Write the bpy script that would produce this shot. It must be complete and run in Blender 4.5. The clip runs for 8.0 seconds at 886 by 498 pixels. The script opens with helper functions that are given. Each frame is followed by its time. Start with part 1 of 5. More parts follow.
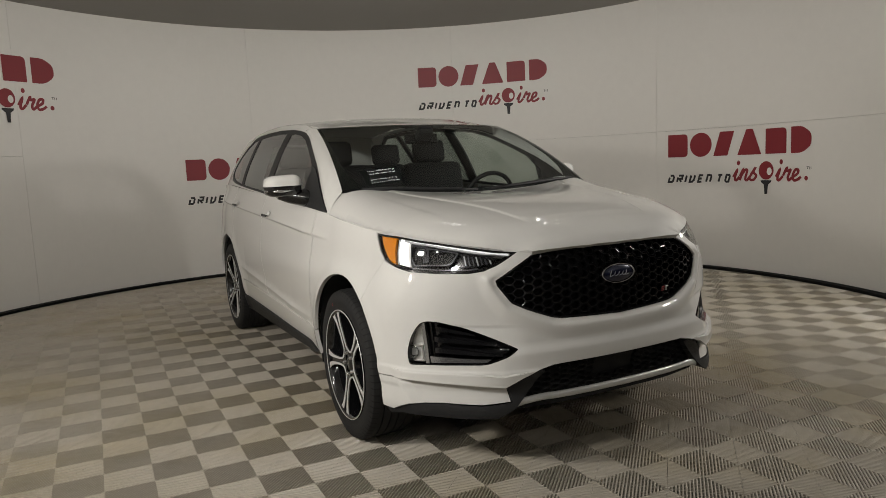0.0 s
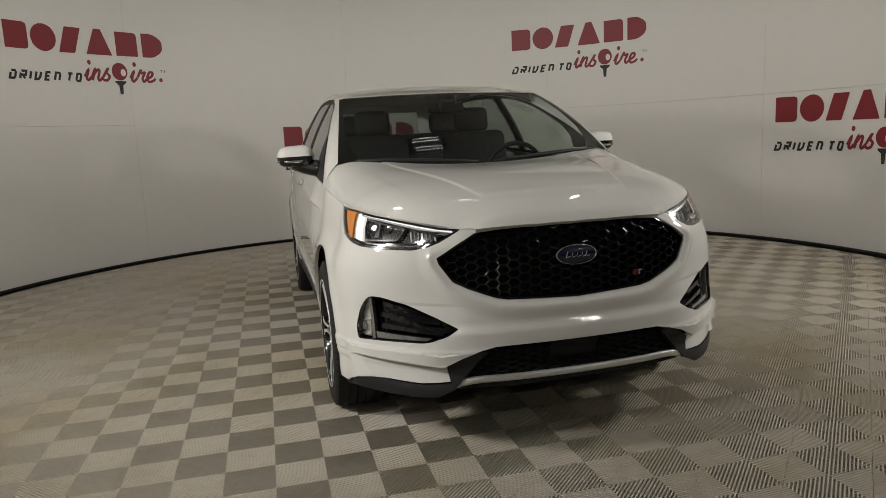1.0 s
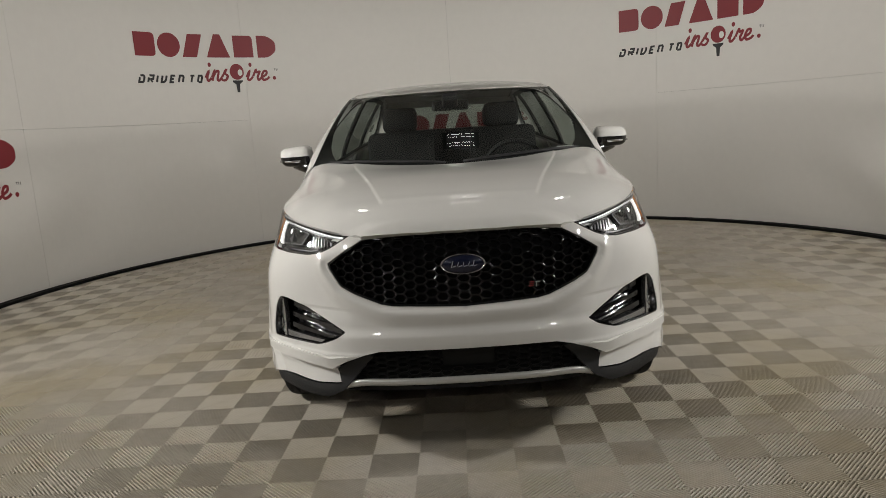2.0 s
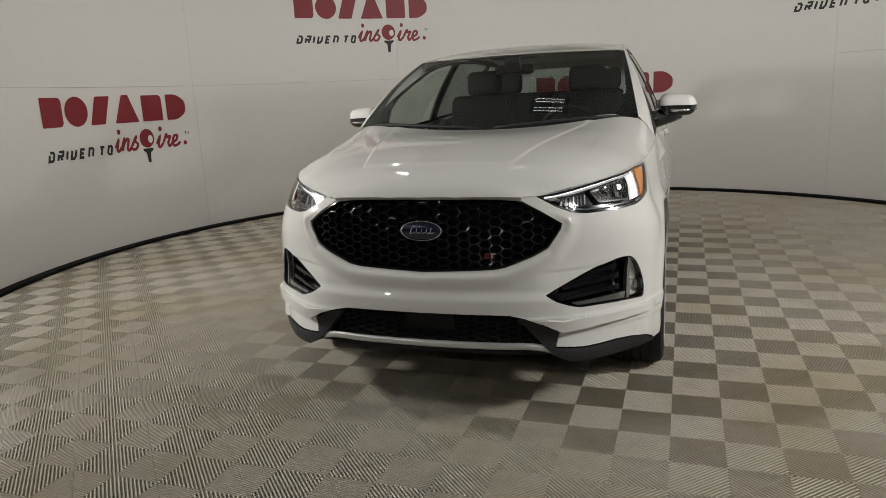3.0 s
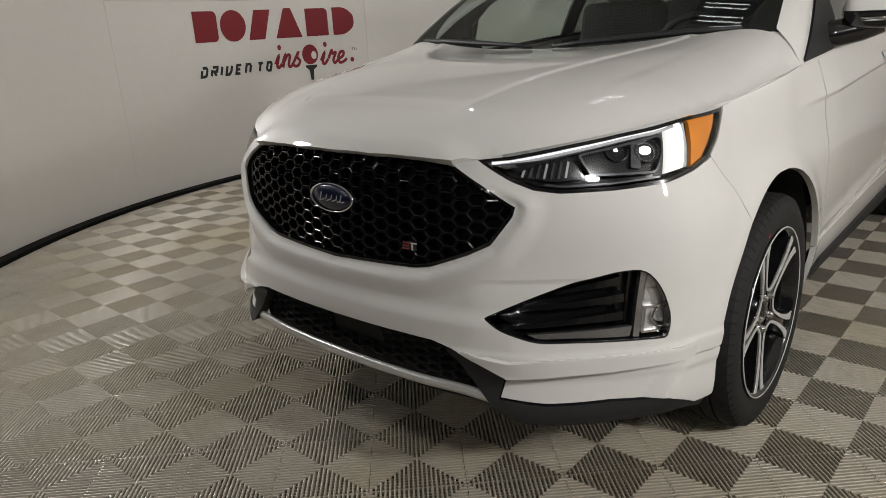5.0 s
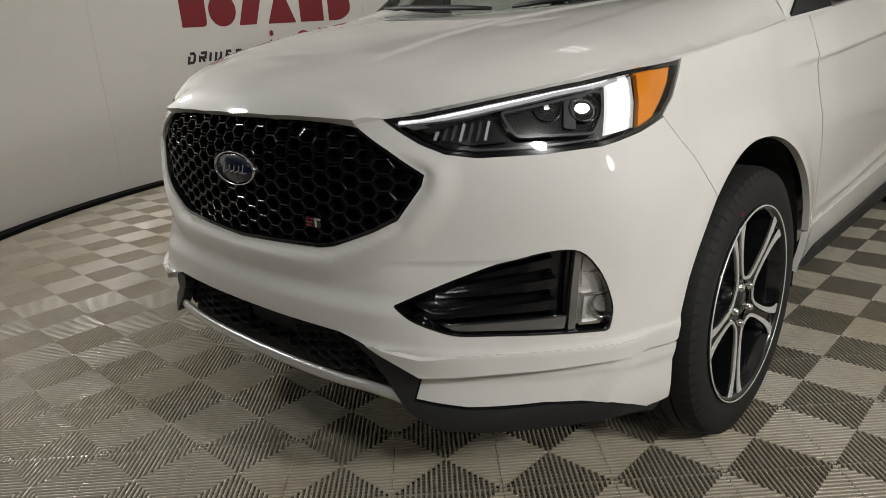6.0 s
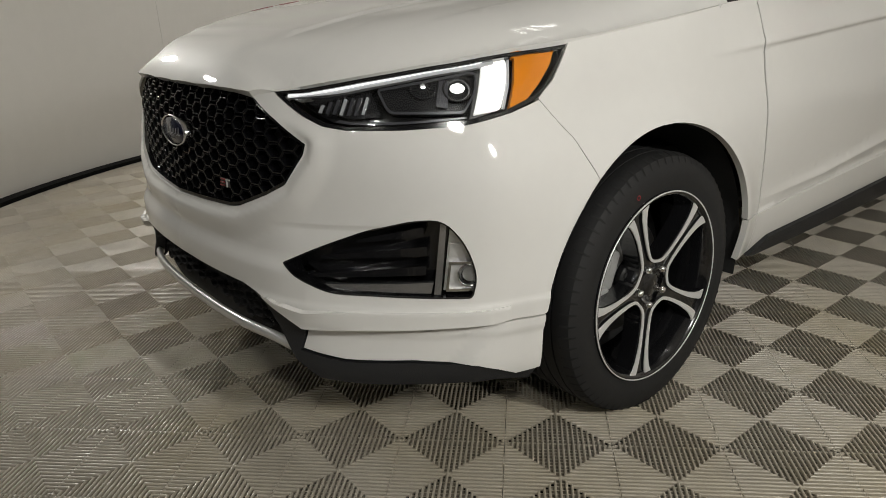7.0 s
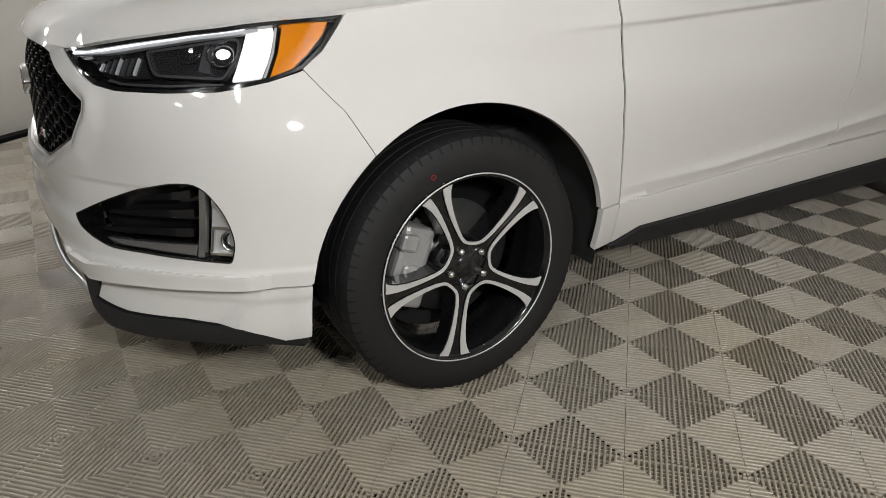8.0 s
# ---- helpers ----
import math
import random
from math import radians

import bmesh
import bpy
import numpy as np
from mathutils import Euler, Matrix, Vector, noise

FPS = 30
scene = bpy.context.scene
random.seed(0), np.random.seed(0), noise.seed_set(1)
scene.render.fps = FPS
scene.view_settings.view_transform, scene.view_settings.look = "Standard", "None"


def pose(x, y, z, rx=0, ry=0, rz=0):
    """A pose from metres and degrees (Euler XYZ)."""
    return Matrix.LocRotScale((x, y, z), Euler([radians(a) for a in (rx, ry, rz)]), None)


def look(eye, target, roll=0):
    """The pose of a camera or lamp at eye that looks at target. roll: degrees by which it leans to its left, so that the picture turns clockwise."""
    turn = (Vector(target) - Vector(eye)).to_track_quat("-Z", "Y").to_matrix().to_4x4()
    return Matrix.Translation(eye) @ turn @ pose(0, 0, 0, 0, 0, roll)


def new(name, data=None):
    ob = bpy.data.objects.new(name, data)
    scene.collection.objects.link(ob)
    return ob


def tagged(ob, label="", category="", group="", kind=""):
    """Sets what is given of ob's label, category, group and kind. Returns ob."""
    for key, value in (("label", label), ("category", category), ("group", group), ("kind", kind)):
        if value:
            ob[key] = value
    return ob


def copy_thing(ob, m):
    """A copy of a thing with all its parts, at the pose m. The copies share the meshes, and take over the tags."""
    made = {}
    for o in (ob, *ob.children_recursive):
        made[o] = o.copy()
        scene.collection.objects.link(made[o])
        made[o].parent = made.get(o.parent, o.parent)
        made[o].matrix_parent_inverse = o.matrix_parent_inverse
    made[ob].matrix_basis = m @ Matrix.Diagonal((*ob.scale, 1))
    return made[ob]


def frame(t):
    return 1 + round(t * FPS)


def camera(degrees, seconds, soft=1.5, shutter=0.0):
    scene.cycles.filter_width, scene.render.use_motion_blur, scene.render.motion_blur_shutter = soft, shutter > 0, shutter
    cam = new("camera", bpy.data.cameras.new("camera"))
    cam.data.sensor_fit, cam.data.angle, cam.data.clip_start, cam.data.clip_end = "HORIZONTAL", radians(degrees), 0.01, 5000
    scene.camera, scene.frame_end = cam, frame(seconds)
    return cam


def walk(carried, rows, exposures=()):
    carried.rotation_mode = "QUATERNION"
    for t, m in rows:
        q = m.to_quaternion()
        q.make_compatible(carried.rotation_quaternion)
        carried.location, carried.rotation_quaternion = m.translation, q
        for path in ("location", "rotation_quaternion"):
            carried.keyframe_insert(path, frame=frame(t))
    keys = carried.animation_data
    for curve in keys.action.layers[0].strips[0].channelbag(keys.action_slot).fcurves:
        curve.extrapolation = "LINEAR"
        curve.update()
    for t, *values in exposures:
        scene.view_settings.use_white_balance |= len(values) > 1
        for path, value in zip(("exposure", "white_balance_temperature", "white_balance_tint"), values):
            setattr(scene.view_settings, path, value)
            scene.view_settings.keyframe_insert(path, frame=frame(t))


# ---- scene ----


# ---- camera ----
cam = camera(65.0, 8.0, soft=.65)
PATH = [
    (0, (-2.039, -3.291, 1.348), (-1.132, -1.525, 1.105), -2.5),
    (0.5, (-1.712, -3.444, 1.359), (-0.987, -1.601, 1.081), -1.8),
    (1, (-1.233, -3.541, 1.354), (-0.733, -1.633, 1.027), -2.7),
    (1.5, (-0.688, -3.658, 1.363), (-0.335, -1.716, 1.042), -2.2),
    (1.7, (-0.422, -3.724, 1.39), (-0.235, -1.761, 1.056), -2.9),
    (2.8, (0.82, -3.695, 1.408), (0.331, -1.799, 0.998), -3.4),
    (3, (0.979, -3.616, 1.388), (0.356, -1.766, 0.954), -2.9),
    (3.5, (1.397, -3.344, 1.385), (0.528, -1.611, 0.894), -2.4),
    (4, (1.669, -3.018, 1.348), (0.530, -1.473, 0.788), -0.1),
    (4.2, (1.705, -2.84, 1.355), (0.518, -1.332, 0.794), -1.2),
    (5.3, (1.473, -2.058, 1.221), (0.175, -0.665, 0.61), -4.1),
    (5.5, (1.486, -1.974, 1.172), (0.159, -0.595, 0.59), -4.4),
    (6, (1.557, -1.878, 1.153), (0.244, -0.501, 0.54), -3.7),
    (6.5, (1.741, -1.771, 1.105), (0.353, -0.463, 0.503), -2.8),
    (7, (1.967, -1.619, 1.164), (0.5, -0.443, 0.479), -2.5),
    (7.5, (2.189, -1.322, 1.175), (0.676, -0.252, 0.421), -1.4),
    (8, (2.391, -1.002, 1.174), (0.815, -0.051, 0.39), -0.4),
]
walk(cam, [(t, look(e, g, r)) for t, e, g, r in PATH], [(0, -.59, 6750, 9), (1, -.56, 6750, 8), (1.5, -.38, 6700, 9), (3.5, -.28, 6500, 8), (5.5, -.27, 6500, 10), (6.5, -.36, 6600, 7), (7.5, -.33, 6600, 8), (8, -.24, 6350, 10)])


# ---- world and lamps ----
world = bpy.data.worlds.new("world")
scene.world = world
world.use_nodes = True
world.node_tree.nodes["Background"].inputs[0].default_value = (.05, .05, .05, 1)
world.node_tree.nodes["Background"].inputs[1].default_value = .1

BOOTH = (.06, 1.78)        # the middle of the round booth
RADIUS = 4.44
CEILING = 3.22


def area_lamp(name, m, width, depth, watts, colour):
    lamp = bpy.data.lights.new(name, "AREA")
    lamp.shape, lamp.size, lamp.size_y, lamp.energy, lamp.color = "RECTANGLE", width, depth, watts, colour
    ob = new(name, lamp)
    ob.matrix_world = m
    return ob


WARM, COOL = (1.0, .95, .87), (1.0, .975, .94)
TUBES = [(-2.6, -4.9, 15), (2.6, -4.9, 15), (-2.6, -7.2, 28), (2.6, -7.2, 28)]     # round ceiling lamps over the open front, x, y and watts
BARS = (.10, 1.10)                                                # the small four-bar fixture over the car
# round floods at both sides of the booth's opening: place, disc size, watts
FLOODS = [((-3.50, -.70, 1.99), .30, 64), ((3.62, -.66, 1.90), .30, 53), ((-2.85, -2.05, 2.42), .30, 30), ((2.85, -1.95, 2.36), .30, 21)]
for _x, _y, _w in TUBES:
    area_lamp("pot_light", pose(_x, _y, CEILING - .035), .24, .24, _w, COOL).data.shape = "DISK"

# wall washers: shielded heads under the ceiling, turned outwards, added unseen to brighten the booth's wall
WASH_R, WASH_Z, WASH_DIP = 1.65, CEILING - .14, 28.0
WASH = [-132, -99, -66, -33, 0, 33, 66, 99, 132]
for _a in WASH:
    _s, _c = math.sin(math.radians(_a)), math.cos(math.radians(_a))
    area_lamp("added_wash", pose(BOOTH[0] + WASH_R * _s, BOOTH[1] + WASH_R * _c, WASH_Z, 90 - WASH_DIP, 0, -_a), .30, .12, 12.0, COOL)


def flood_aim(place):
    return (Vector((-place[0] * .12, 1.6, 1.1)) - Vector(place)).normalized()


for _p, _d, _w in FLOODS:
    _a = flood_aim(_p)
    _l = area_lamp("flood_light", look(Vector(_p) + _a * .045, Vector(_p) + _a), _d * .9, _d * .9, _w, COOL)
    _l.data.shape = "DISK"


# ---- materials ----
def material(name, colour, rough=.5, metal=0.0, coat=0.0, vary=.08, scale=6.0, bump=0.0, bump_scale=60.0, coat_rough=.03, spec=.5):
    """Principled, with colour and roughness varied at two scales, and fine relief."""
    m = bpy.data.materials.new(name)
    m.use_nodes = True
    nt, b = m.node_tree, m.node_tree.nodes["Principled BSDF"]
    b.inputs["Roughness"].default_value, b.inputs["Metallic"].default_value = rough, metal
    b.inputs["Coat Weight"].default_value, b.inputs["Coat Roughness"].default_value = coat, coat_rough
    b.inputs["Specular IOR Level"].default_value = spec
    b.inputs["Base Color"].default_value = (*colour, 1)
    tc = nt.nodes.new("ShaderNodeTexCoord")
    if vary:
        big, fine = nt.nodes.new("ShaderNodeTexNoise"), nt.nodes.new("ShaderNodeTexNoise")
        big.inputs["Scale"].default_value, fine.inputs["Scale"].default_value = scale * .25, scale * 9
        big.inputs["Detail"].default_value, fine.inputs["Detail"].default_value = 4, 5
        mix = nt.nodes.new("ShaderNodeMath")
        mix.operation = "ADD"
        for n in (big, fine):
            nt.links.new(tc.outputs["Object"], n.inputs["Vector"])
        nt.links.new(big.outputs["Fac"], mix.inputs[0])
        nt.links.new(fine.outputs["Fac"], mix.inputs[1])
        ramp = nt.nodes.new("ShaderNodeMapRange")
        ramp.inputs["From Min"].default_value, ramp.inputs["From Max"].default_value = .6, 1.4
        ramp.inputs["To Min"].default_value, ramp.inputs["To Max"].default_value = 1 - vary, 1 + vary
        nt.links.new(mix.outputs[0], ramp.inputs["Value"])
        tint = nt.nodes.new("ShaderNodeMix")
        tint.data_type, tint.blend_type = "RGBA", "MULTIPLY"
        tint.inputs["Factor"].default_value = 1
        tint.inputs[6].default_value = (*colour, 1)
        nt.links.new(ramp.outputs[0], tint.inputs[7])
        nt.links.new(tint.outputs[2], b.inputs["Base Color"])
        r2 = nt.nodes.new("ShaderNodeMapRange")
        r2.inputs["To Min"].default_value, r2.inputs["To Max"].default_value = rough * .85, min(1, rough * 1.15)
        nt.links.new(fine.outputs["Fac"], r2.inputs["Value"])
        nt.links.new(r2.outputs[0], b.inputs["Roughness"])
    if bump:
        n, bp = nt.nodes.new("ShaderNodeTexNoise"), nt.nodes.new("ShaderNodeBump")
        n.inputs["Scale"].default_value, n.inputs["Detail"].default_value = bump_scale, 6
        bp.inputs["Strength"].default_value, bp.inputs["Distance"].default_value = bump, .002
        nt.links.new(tc.outputs["Object"], n.inputs["Vector"])
        nt.links.new(n.outputs["Fac"], bp.inputs["Height"])
        nt.links.new(bp.outputs[0], b.inputs["Normal"])
    return m


def glow(name, colour, strength):
    m = bpy.data.materials.new(name)
    m.use_nodes = True
    b = m.node_tree.nodes["Principled BSDF"]
    b.inputs["Base Color"].default_value = (*colour, 1)
    b.inputs["Emission Color"].default_value, b.inputs["Emission Strength"].default_value = (*colour, 1), strength
    return m


def pane(name, tint, ior=1.5, rough=0.0, power=4.6):
    """Thin glass: tinted see-through with a mirror sheen that grows towards grazing."""
    m = bpy.data.materials.new(name)
    m.use_nodes = True
    nt = m.node_tree
    nt.nodes.remove(nt.nodes["Principled BSDF"])
    see, shine, mix, lw, pw, ma = (nt.nodes.new("ShaderNode" + k) for k in ("BsdfTransparent", "BsdfGlossy", "MixShader", "LayerWeight", "Math", "Math"))
    see.inputs[0].default_value, shine.inputs["Roughness"].default_value = (*tint, 1), rough
    lw.inputs[0].default_value, pw.operation, ma.operation = .5, "POWER", "MULTIPLY_ADD"
    pw.inputs[1].default_value = power
    ma.inputs[1].default_value, ma.inputs[2].default_value = .9, ((ior - 1) / (ior + 1)) ** 2 * 1.6
    nt.links.new(lw.outputs["Facing"], pw.inputs[0])
    nt.links.new(pw.outputs[0], ma.inputs[0])
    nt.links.new(ma.outputs[0], mix.inputs[0])
    nt.links.new(see.outputs[0], mix.inputs[1])
    nt.links.new(shine.outputs[0], mix.inputs[2])
    nt.links.new(mix.outputs[0], nt.nodes["Material Output"].inputs[0])
    return m


PAINT = material("pearl_white_paint", (.78, .77, .745), .55, 0, 1.0, .015, 3, coat_rough=.03, spec=.25)
GLOSS = material("gloss_black", (.008, .008, .009), .16, 0, .7, .2, 8)
GRILLE = material("gloss_black_grille", (.005, .005, .006), .13, 0, 0, .2, 8, spec=.42)
PLASTIC = material("grained_black_plastic", (.017, .0175, .019), .55, 0, 0, .2, 20, .35, 500)
# near-black: puts shade into the colour behind intake, grille and door gap
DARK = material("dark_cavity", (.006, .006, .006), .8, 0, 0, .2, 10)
RUBBER = material("tyre_rubber", (.0115, .0115, .012), .68, 0, 0, .25, 12, .3, 260)
CHROME = material("chrome", (.78, .78, .79), .16, 1, 0, .03, 10)
BRIGHT = material("satin_chrome", (.46, .46, .47), .22, .85, .3, .08, 30)
SATIN = material("satin_silver", (.70, .70, .69), .32, .55, .3, .06, 14)
MACHINED = material("machined_aluminium", (.80, .80, .79), .36, .35, .3, .05, 40)
DISC = material("brake_disc_iron", (.22, .22, .22), .42, .8, 0, .2, 30, .2, 200)
STEEL = material("cast_grey_metal", (.50, .50, .49), .45, .4, 0, .2, 30, .3, 200)
BLUE = material("badge_blue", (.006, .010, .038), .25, .1, .6, .1, 20)
REDBADGE = material("badge_red", (.30, .012, .018), .3, .1, .8, .1, 20)
AMBER = material("amber_lens", (.84, .27, .006), .10, 0, .9, .22, 30, .2, 300)
LINER = material("arch_liner", (.012, .012, .012), .9, 0, 0, .3, 15, .5, 120)
CLOTH = material("seat_cloth", (.010, .010, .011), .8, 0, 0, .25, 30, .4, 400)
TRIMS = material("dashboard_vinyl", (.014, .014, .016), .65, 0, 0, .2, 20, .3, 300)
SCREEN = pane("windscreen_glass", (.66, .72, .69), 1.42)
WINDOW = pane("side_glass", (.76, .82, .78))
PRIVACY = pane("privacy_glass", (.34, .38, .36))
CLEAR = pane("lamp_cover", (.92, .93, .93), 1.45)
DRL = glow("running_light", (1.0, .98, .95), 1.1)
GUIDE = glow("light_guide", (.97, .98, 1.0), 1.0)
PIPE = material("frosted_light_pipe", (.62, .63, .66), .18, .2, .6, .12, 40)
SMOKE = material("smoke_grey_trim", (.075, .075, .085), .25, .3, .4, .12, 30)
PROJ = glow("projector_glint_glow", (1.0, .98, .95), 4.0)
TUBE = glow("tube_glow", (1.0, .98, .95), 9.0)
LENSBOX = material("lamp_inner_grey", (.020, .020, .022), .20, .2, .5, .15, 20)
FLOOD = glow("flood_glow", (1.0, .98, .96), 14.0)
PAPER = material("white_paper", (.78, .78, .76), .7, 0, 0, .03, 30)
INK = material("black_ink", (.02, .02, .022), .6, 0, 0, .1, 40)
TILE = material("grey_floor_plastic", (.452, .414, .350), .30, 0, 0, .10, 2.2, .10, 90, spec=.5)


def stained(m, tint, scale, low, high, most):
    """Lays wide uneven stains over a material, in the place's own measure."""
    nt = m.node_tree
    b = nt.nodes["Principled BSDF"]
    old = b.inputs["Base Color"].links[0].from_socket
    g, n, r, x = (nt.nodes.new("ShaderNode" + k) for k in ("NewGeometry", "TexNoise", "MapRange", "Mix"))
    n.inputs["Scale"].default_value, n.inputs["Detail"].default_value, n.inputs["Roughness"].default_value = scale, 5, .6
    r.inputs["From Min"].default_value, r.inputs["From Max"].default_value, r.inputs["To Max"].default_value = low, high, most
    x.data_type, x.blend_type = "RGBA", "MULTIPLY"
    x.inputs[7].default_value = (*tint, 1)
    nt.links.new(g.outputs["Position"], n.inputs["Vector"])
    nt.links.new(n.outputs["Fac"], r.inputs["Value"])
    nt.links.new(r.outputs[0], x.inputs["Factor"])
    nt.links.new(old, x.inputs[6])
    nt.links.new(x.outputs[2], b.inputs["Base Color"])


stained(TILE, (.86, .80, .62), .9, .46, .66, .65)
stained(TILE, (.72, .70, .66), 2.6, .52, .75, .7)
SUBFLOOR = material("dark_subfloor", (.012, .011, .009), .9, 0, 0, .3, 3)
WALL = material("booth_wall_vinyl", (.70, .68, .645), .55, 0, 0, .025, 1.2, .12, 14)
CEIL = material("ceiling_board", (.30, .29, .27), .85, 0, 0, .05, 3, .2, 60)
BASE = material("black_baseboard", (.006, .006, .006), .85, 0, 0, .2, 8, spec=.15)
RED = material("dark_red_print", (.21, .014, .022), .5, 0, 0, .06, 8)
OUTER = material("workshop_wall", (.16, .155, .15), .8, 0, 0, .1, 1.5, .2, 30)
FRAME = material("white_metal_frame", (.7, .7, .69), .4, 0, 0, .04, 8)

# ---- the car's surfaces: y runs from nose to tail, the front axle stands at y = 0 ----
def hermite(xs, ys, x):
    """A smooth curve through the knots."""
    xs, ys = np.asarray(xs, float), np.asarray(ys, float)
    m = np.gradient(ys, xs)
    x = np.clip(x, xs[0], xs[-1])
    k = np.clip(np.searchsorted(xs, x, side="right") - 1, 0, len(xs) - 2)
    h = xs[k + 1] - xs[k]
    t = (x - xs[k]) / h
    return ((1 + 2 * t) * (1 - t) ** 2 * ys[k] + t * (1 - t) ** 2 * h * m[k]
            + t * t * (3 - 2 * t) * ys[k + 1] + t * t * (t - 1) * h * m[k + 1])


PLAN = [(0, -1.0), (.2, -.994), (.35, -.979), (.48, -.948), (.60, -.887), (.73, -.795), (.83, -.695), (.895, -.60), (.932, -.48),
        (.946, -.30), (.950, 0), (.952, .5), (.950, 1.5), (.953, 2.5), (.946, 3.05), (.90, 3.42), (.70, 3.66), (.40, 3.76), (0, 3.78)]
_c = np.r_[0, np.cumsum(np.hypot(*np.diff(np.array(PLAN), axis=0).T))]
_d = np.linspace(0, _c[-1], 6000)
PX, PY = hermite(_c, [p[0] for p in PLAN], _d), hermite(_c, [p[1] for p in PLAN], _d)
PS = np.r_[0, np.cumsum(np.hypot(np.diff(PX), np.diff(PY)))]
NX, NY = np.gradient(PY, PS) * np.clip(PS / .06, 0, 1), -np.gradient(PX, PS)


def s_at(x, y):
    """How far round the plan's outline a point lies, from the middle of the nose."""
    return float(PS[np.argmin((PX - abs(x)) ** 2 + (PY - y) ** 2)]) * (1 if x >= 0 else -1)


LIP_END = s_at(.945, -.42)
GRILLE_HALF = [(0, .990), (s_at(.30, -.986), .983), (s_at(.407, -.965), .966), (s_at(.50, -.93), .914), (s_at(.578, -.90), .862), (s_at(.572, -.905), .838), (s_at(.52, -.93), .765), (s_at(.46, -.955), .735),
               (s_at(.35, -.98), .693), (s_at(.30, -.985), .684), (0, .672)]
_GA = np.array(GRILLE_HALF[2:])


def rim_gap(a, z):
    """How far a point of the nose lies from the grille's outline."""
    p, q = _GA[:-1], _GA[1:]
    d = q - p
    t = np.clip(((a - p[:, 0]) * d[:, 0] + (z - p[:, 1]) * d[:, 1]) / (d * d).sum(1), 0, 1)
    return float(np.hypot(p[:, 0] + t * d[:, 0] - a, p[:, 1] + t * d[:, 1] - z).min())


def in_grille(a, z):
    if not .672 < z < .966:
        return z >= .966 and a < _GA[0][0]
    p, q = _GA[:-1], _GA[1:]
    k = ((p[:, 1] > z) != (q[:, 1] > z))
    x = p[k, 0] + (z - p[k, 1]) / (q[k, 1] - p[k, 1]) * (q[k, 0] - p[k, 0])
    return bool(a < x.max()) if len(x) else False

ZK = [.18, .30, .40, .45, .50, .60, .70, .80, .90, 1.0, 1.1, 1.2]
STATIONS = [
    (s_at(0, -1), [.10, .00, .02, .02, .00, .00, .005, .010, .020, .062, .14, .24]),
    (s_at(.407, -.965), [.06, -.02, -.01, 0, 0, .003, .016, .018, .024, .074, .15, .24]),
    (s_at(.60, -.887), [.02, -.045, -.025, -.018, -.012, .002, .015, .018, .031, .078, .15, .24]),
    (s_at(.86, -.66), [.04, -.018, -.016, -.012, -.010, .000, .002, .012, .042, .089, .148, .23]),
    (1.1, [.05, -.004, -.005, -.005, -.005, .000, .0025, .015, .050, .092, .150, .22]),
    (s_at(.944, -.35), [.06, .012, .006, .002, .000, .000, .003, .018, .055, .076, .108, .18]),
    (s_at(.951, .15), [.08, .03, .010, .004, .000, -.002, .000, .008, .030, .046, .066, .12]),
    (s_at(.952, .7), [.09, .05, .022, .014, .010, .004, .000, .000, .016, .030, .058, .11]),
    (s_at(.946, 2.4), [.09, .05, .022, .014, .008, .000, -.004, .000, .010, .020, .042, .075]),
    (s_at(.90, 3.2), [.09, .05, .020, .010, .000, -.004, -.004, .000, .010, .020, .042, .075]),
    (s_at(0, 3.78), [.12, .06, .020, .00, .00, .00, .03, .06, .08, .10, .13, .16])]
_SS = np.array([k[0] for k in STATIONS])
_TZ = np.linspace(ZK[0], ZK[-1], 2000)
_TAB = np.array([hermite(ZK, k[1], _TZ) for k in STATIONS])


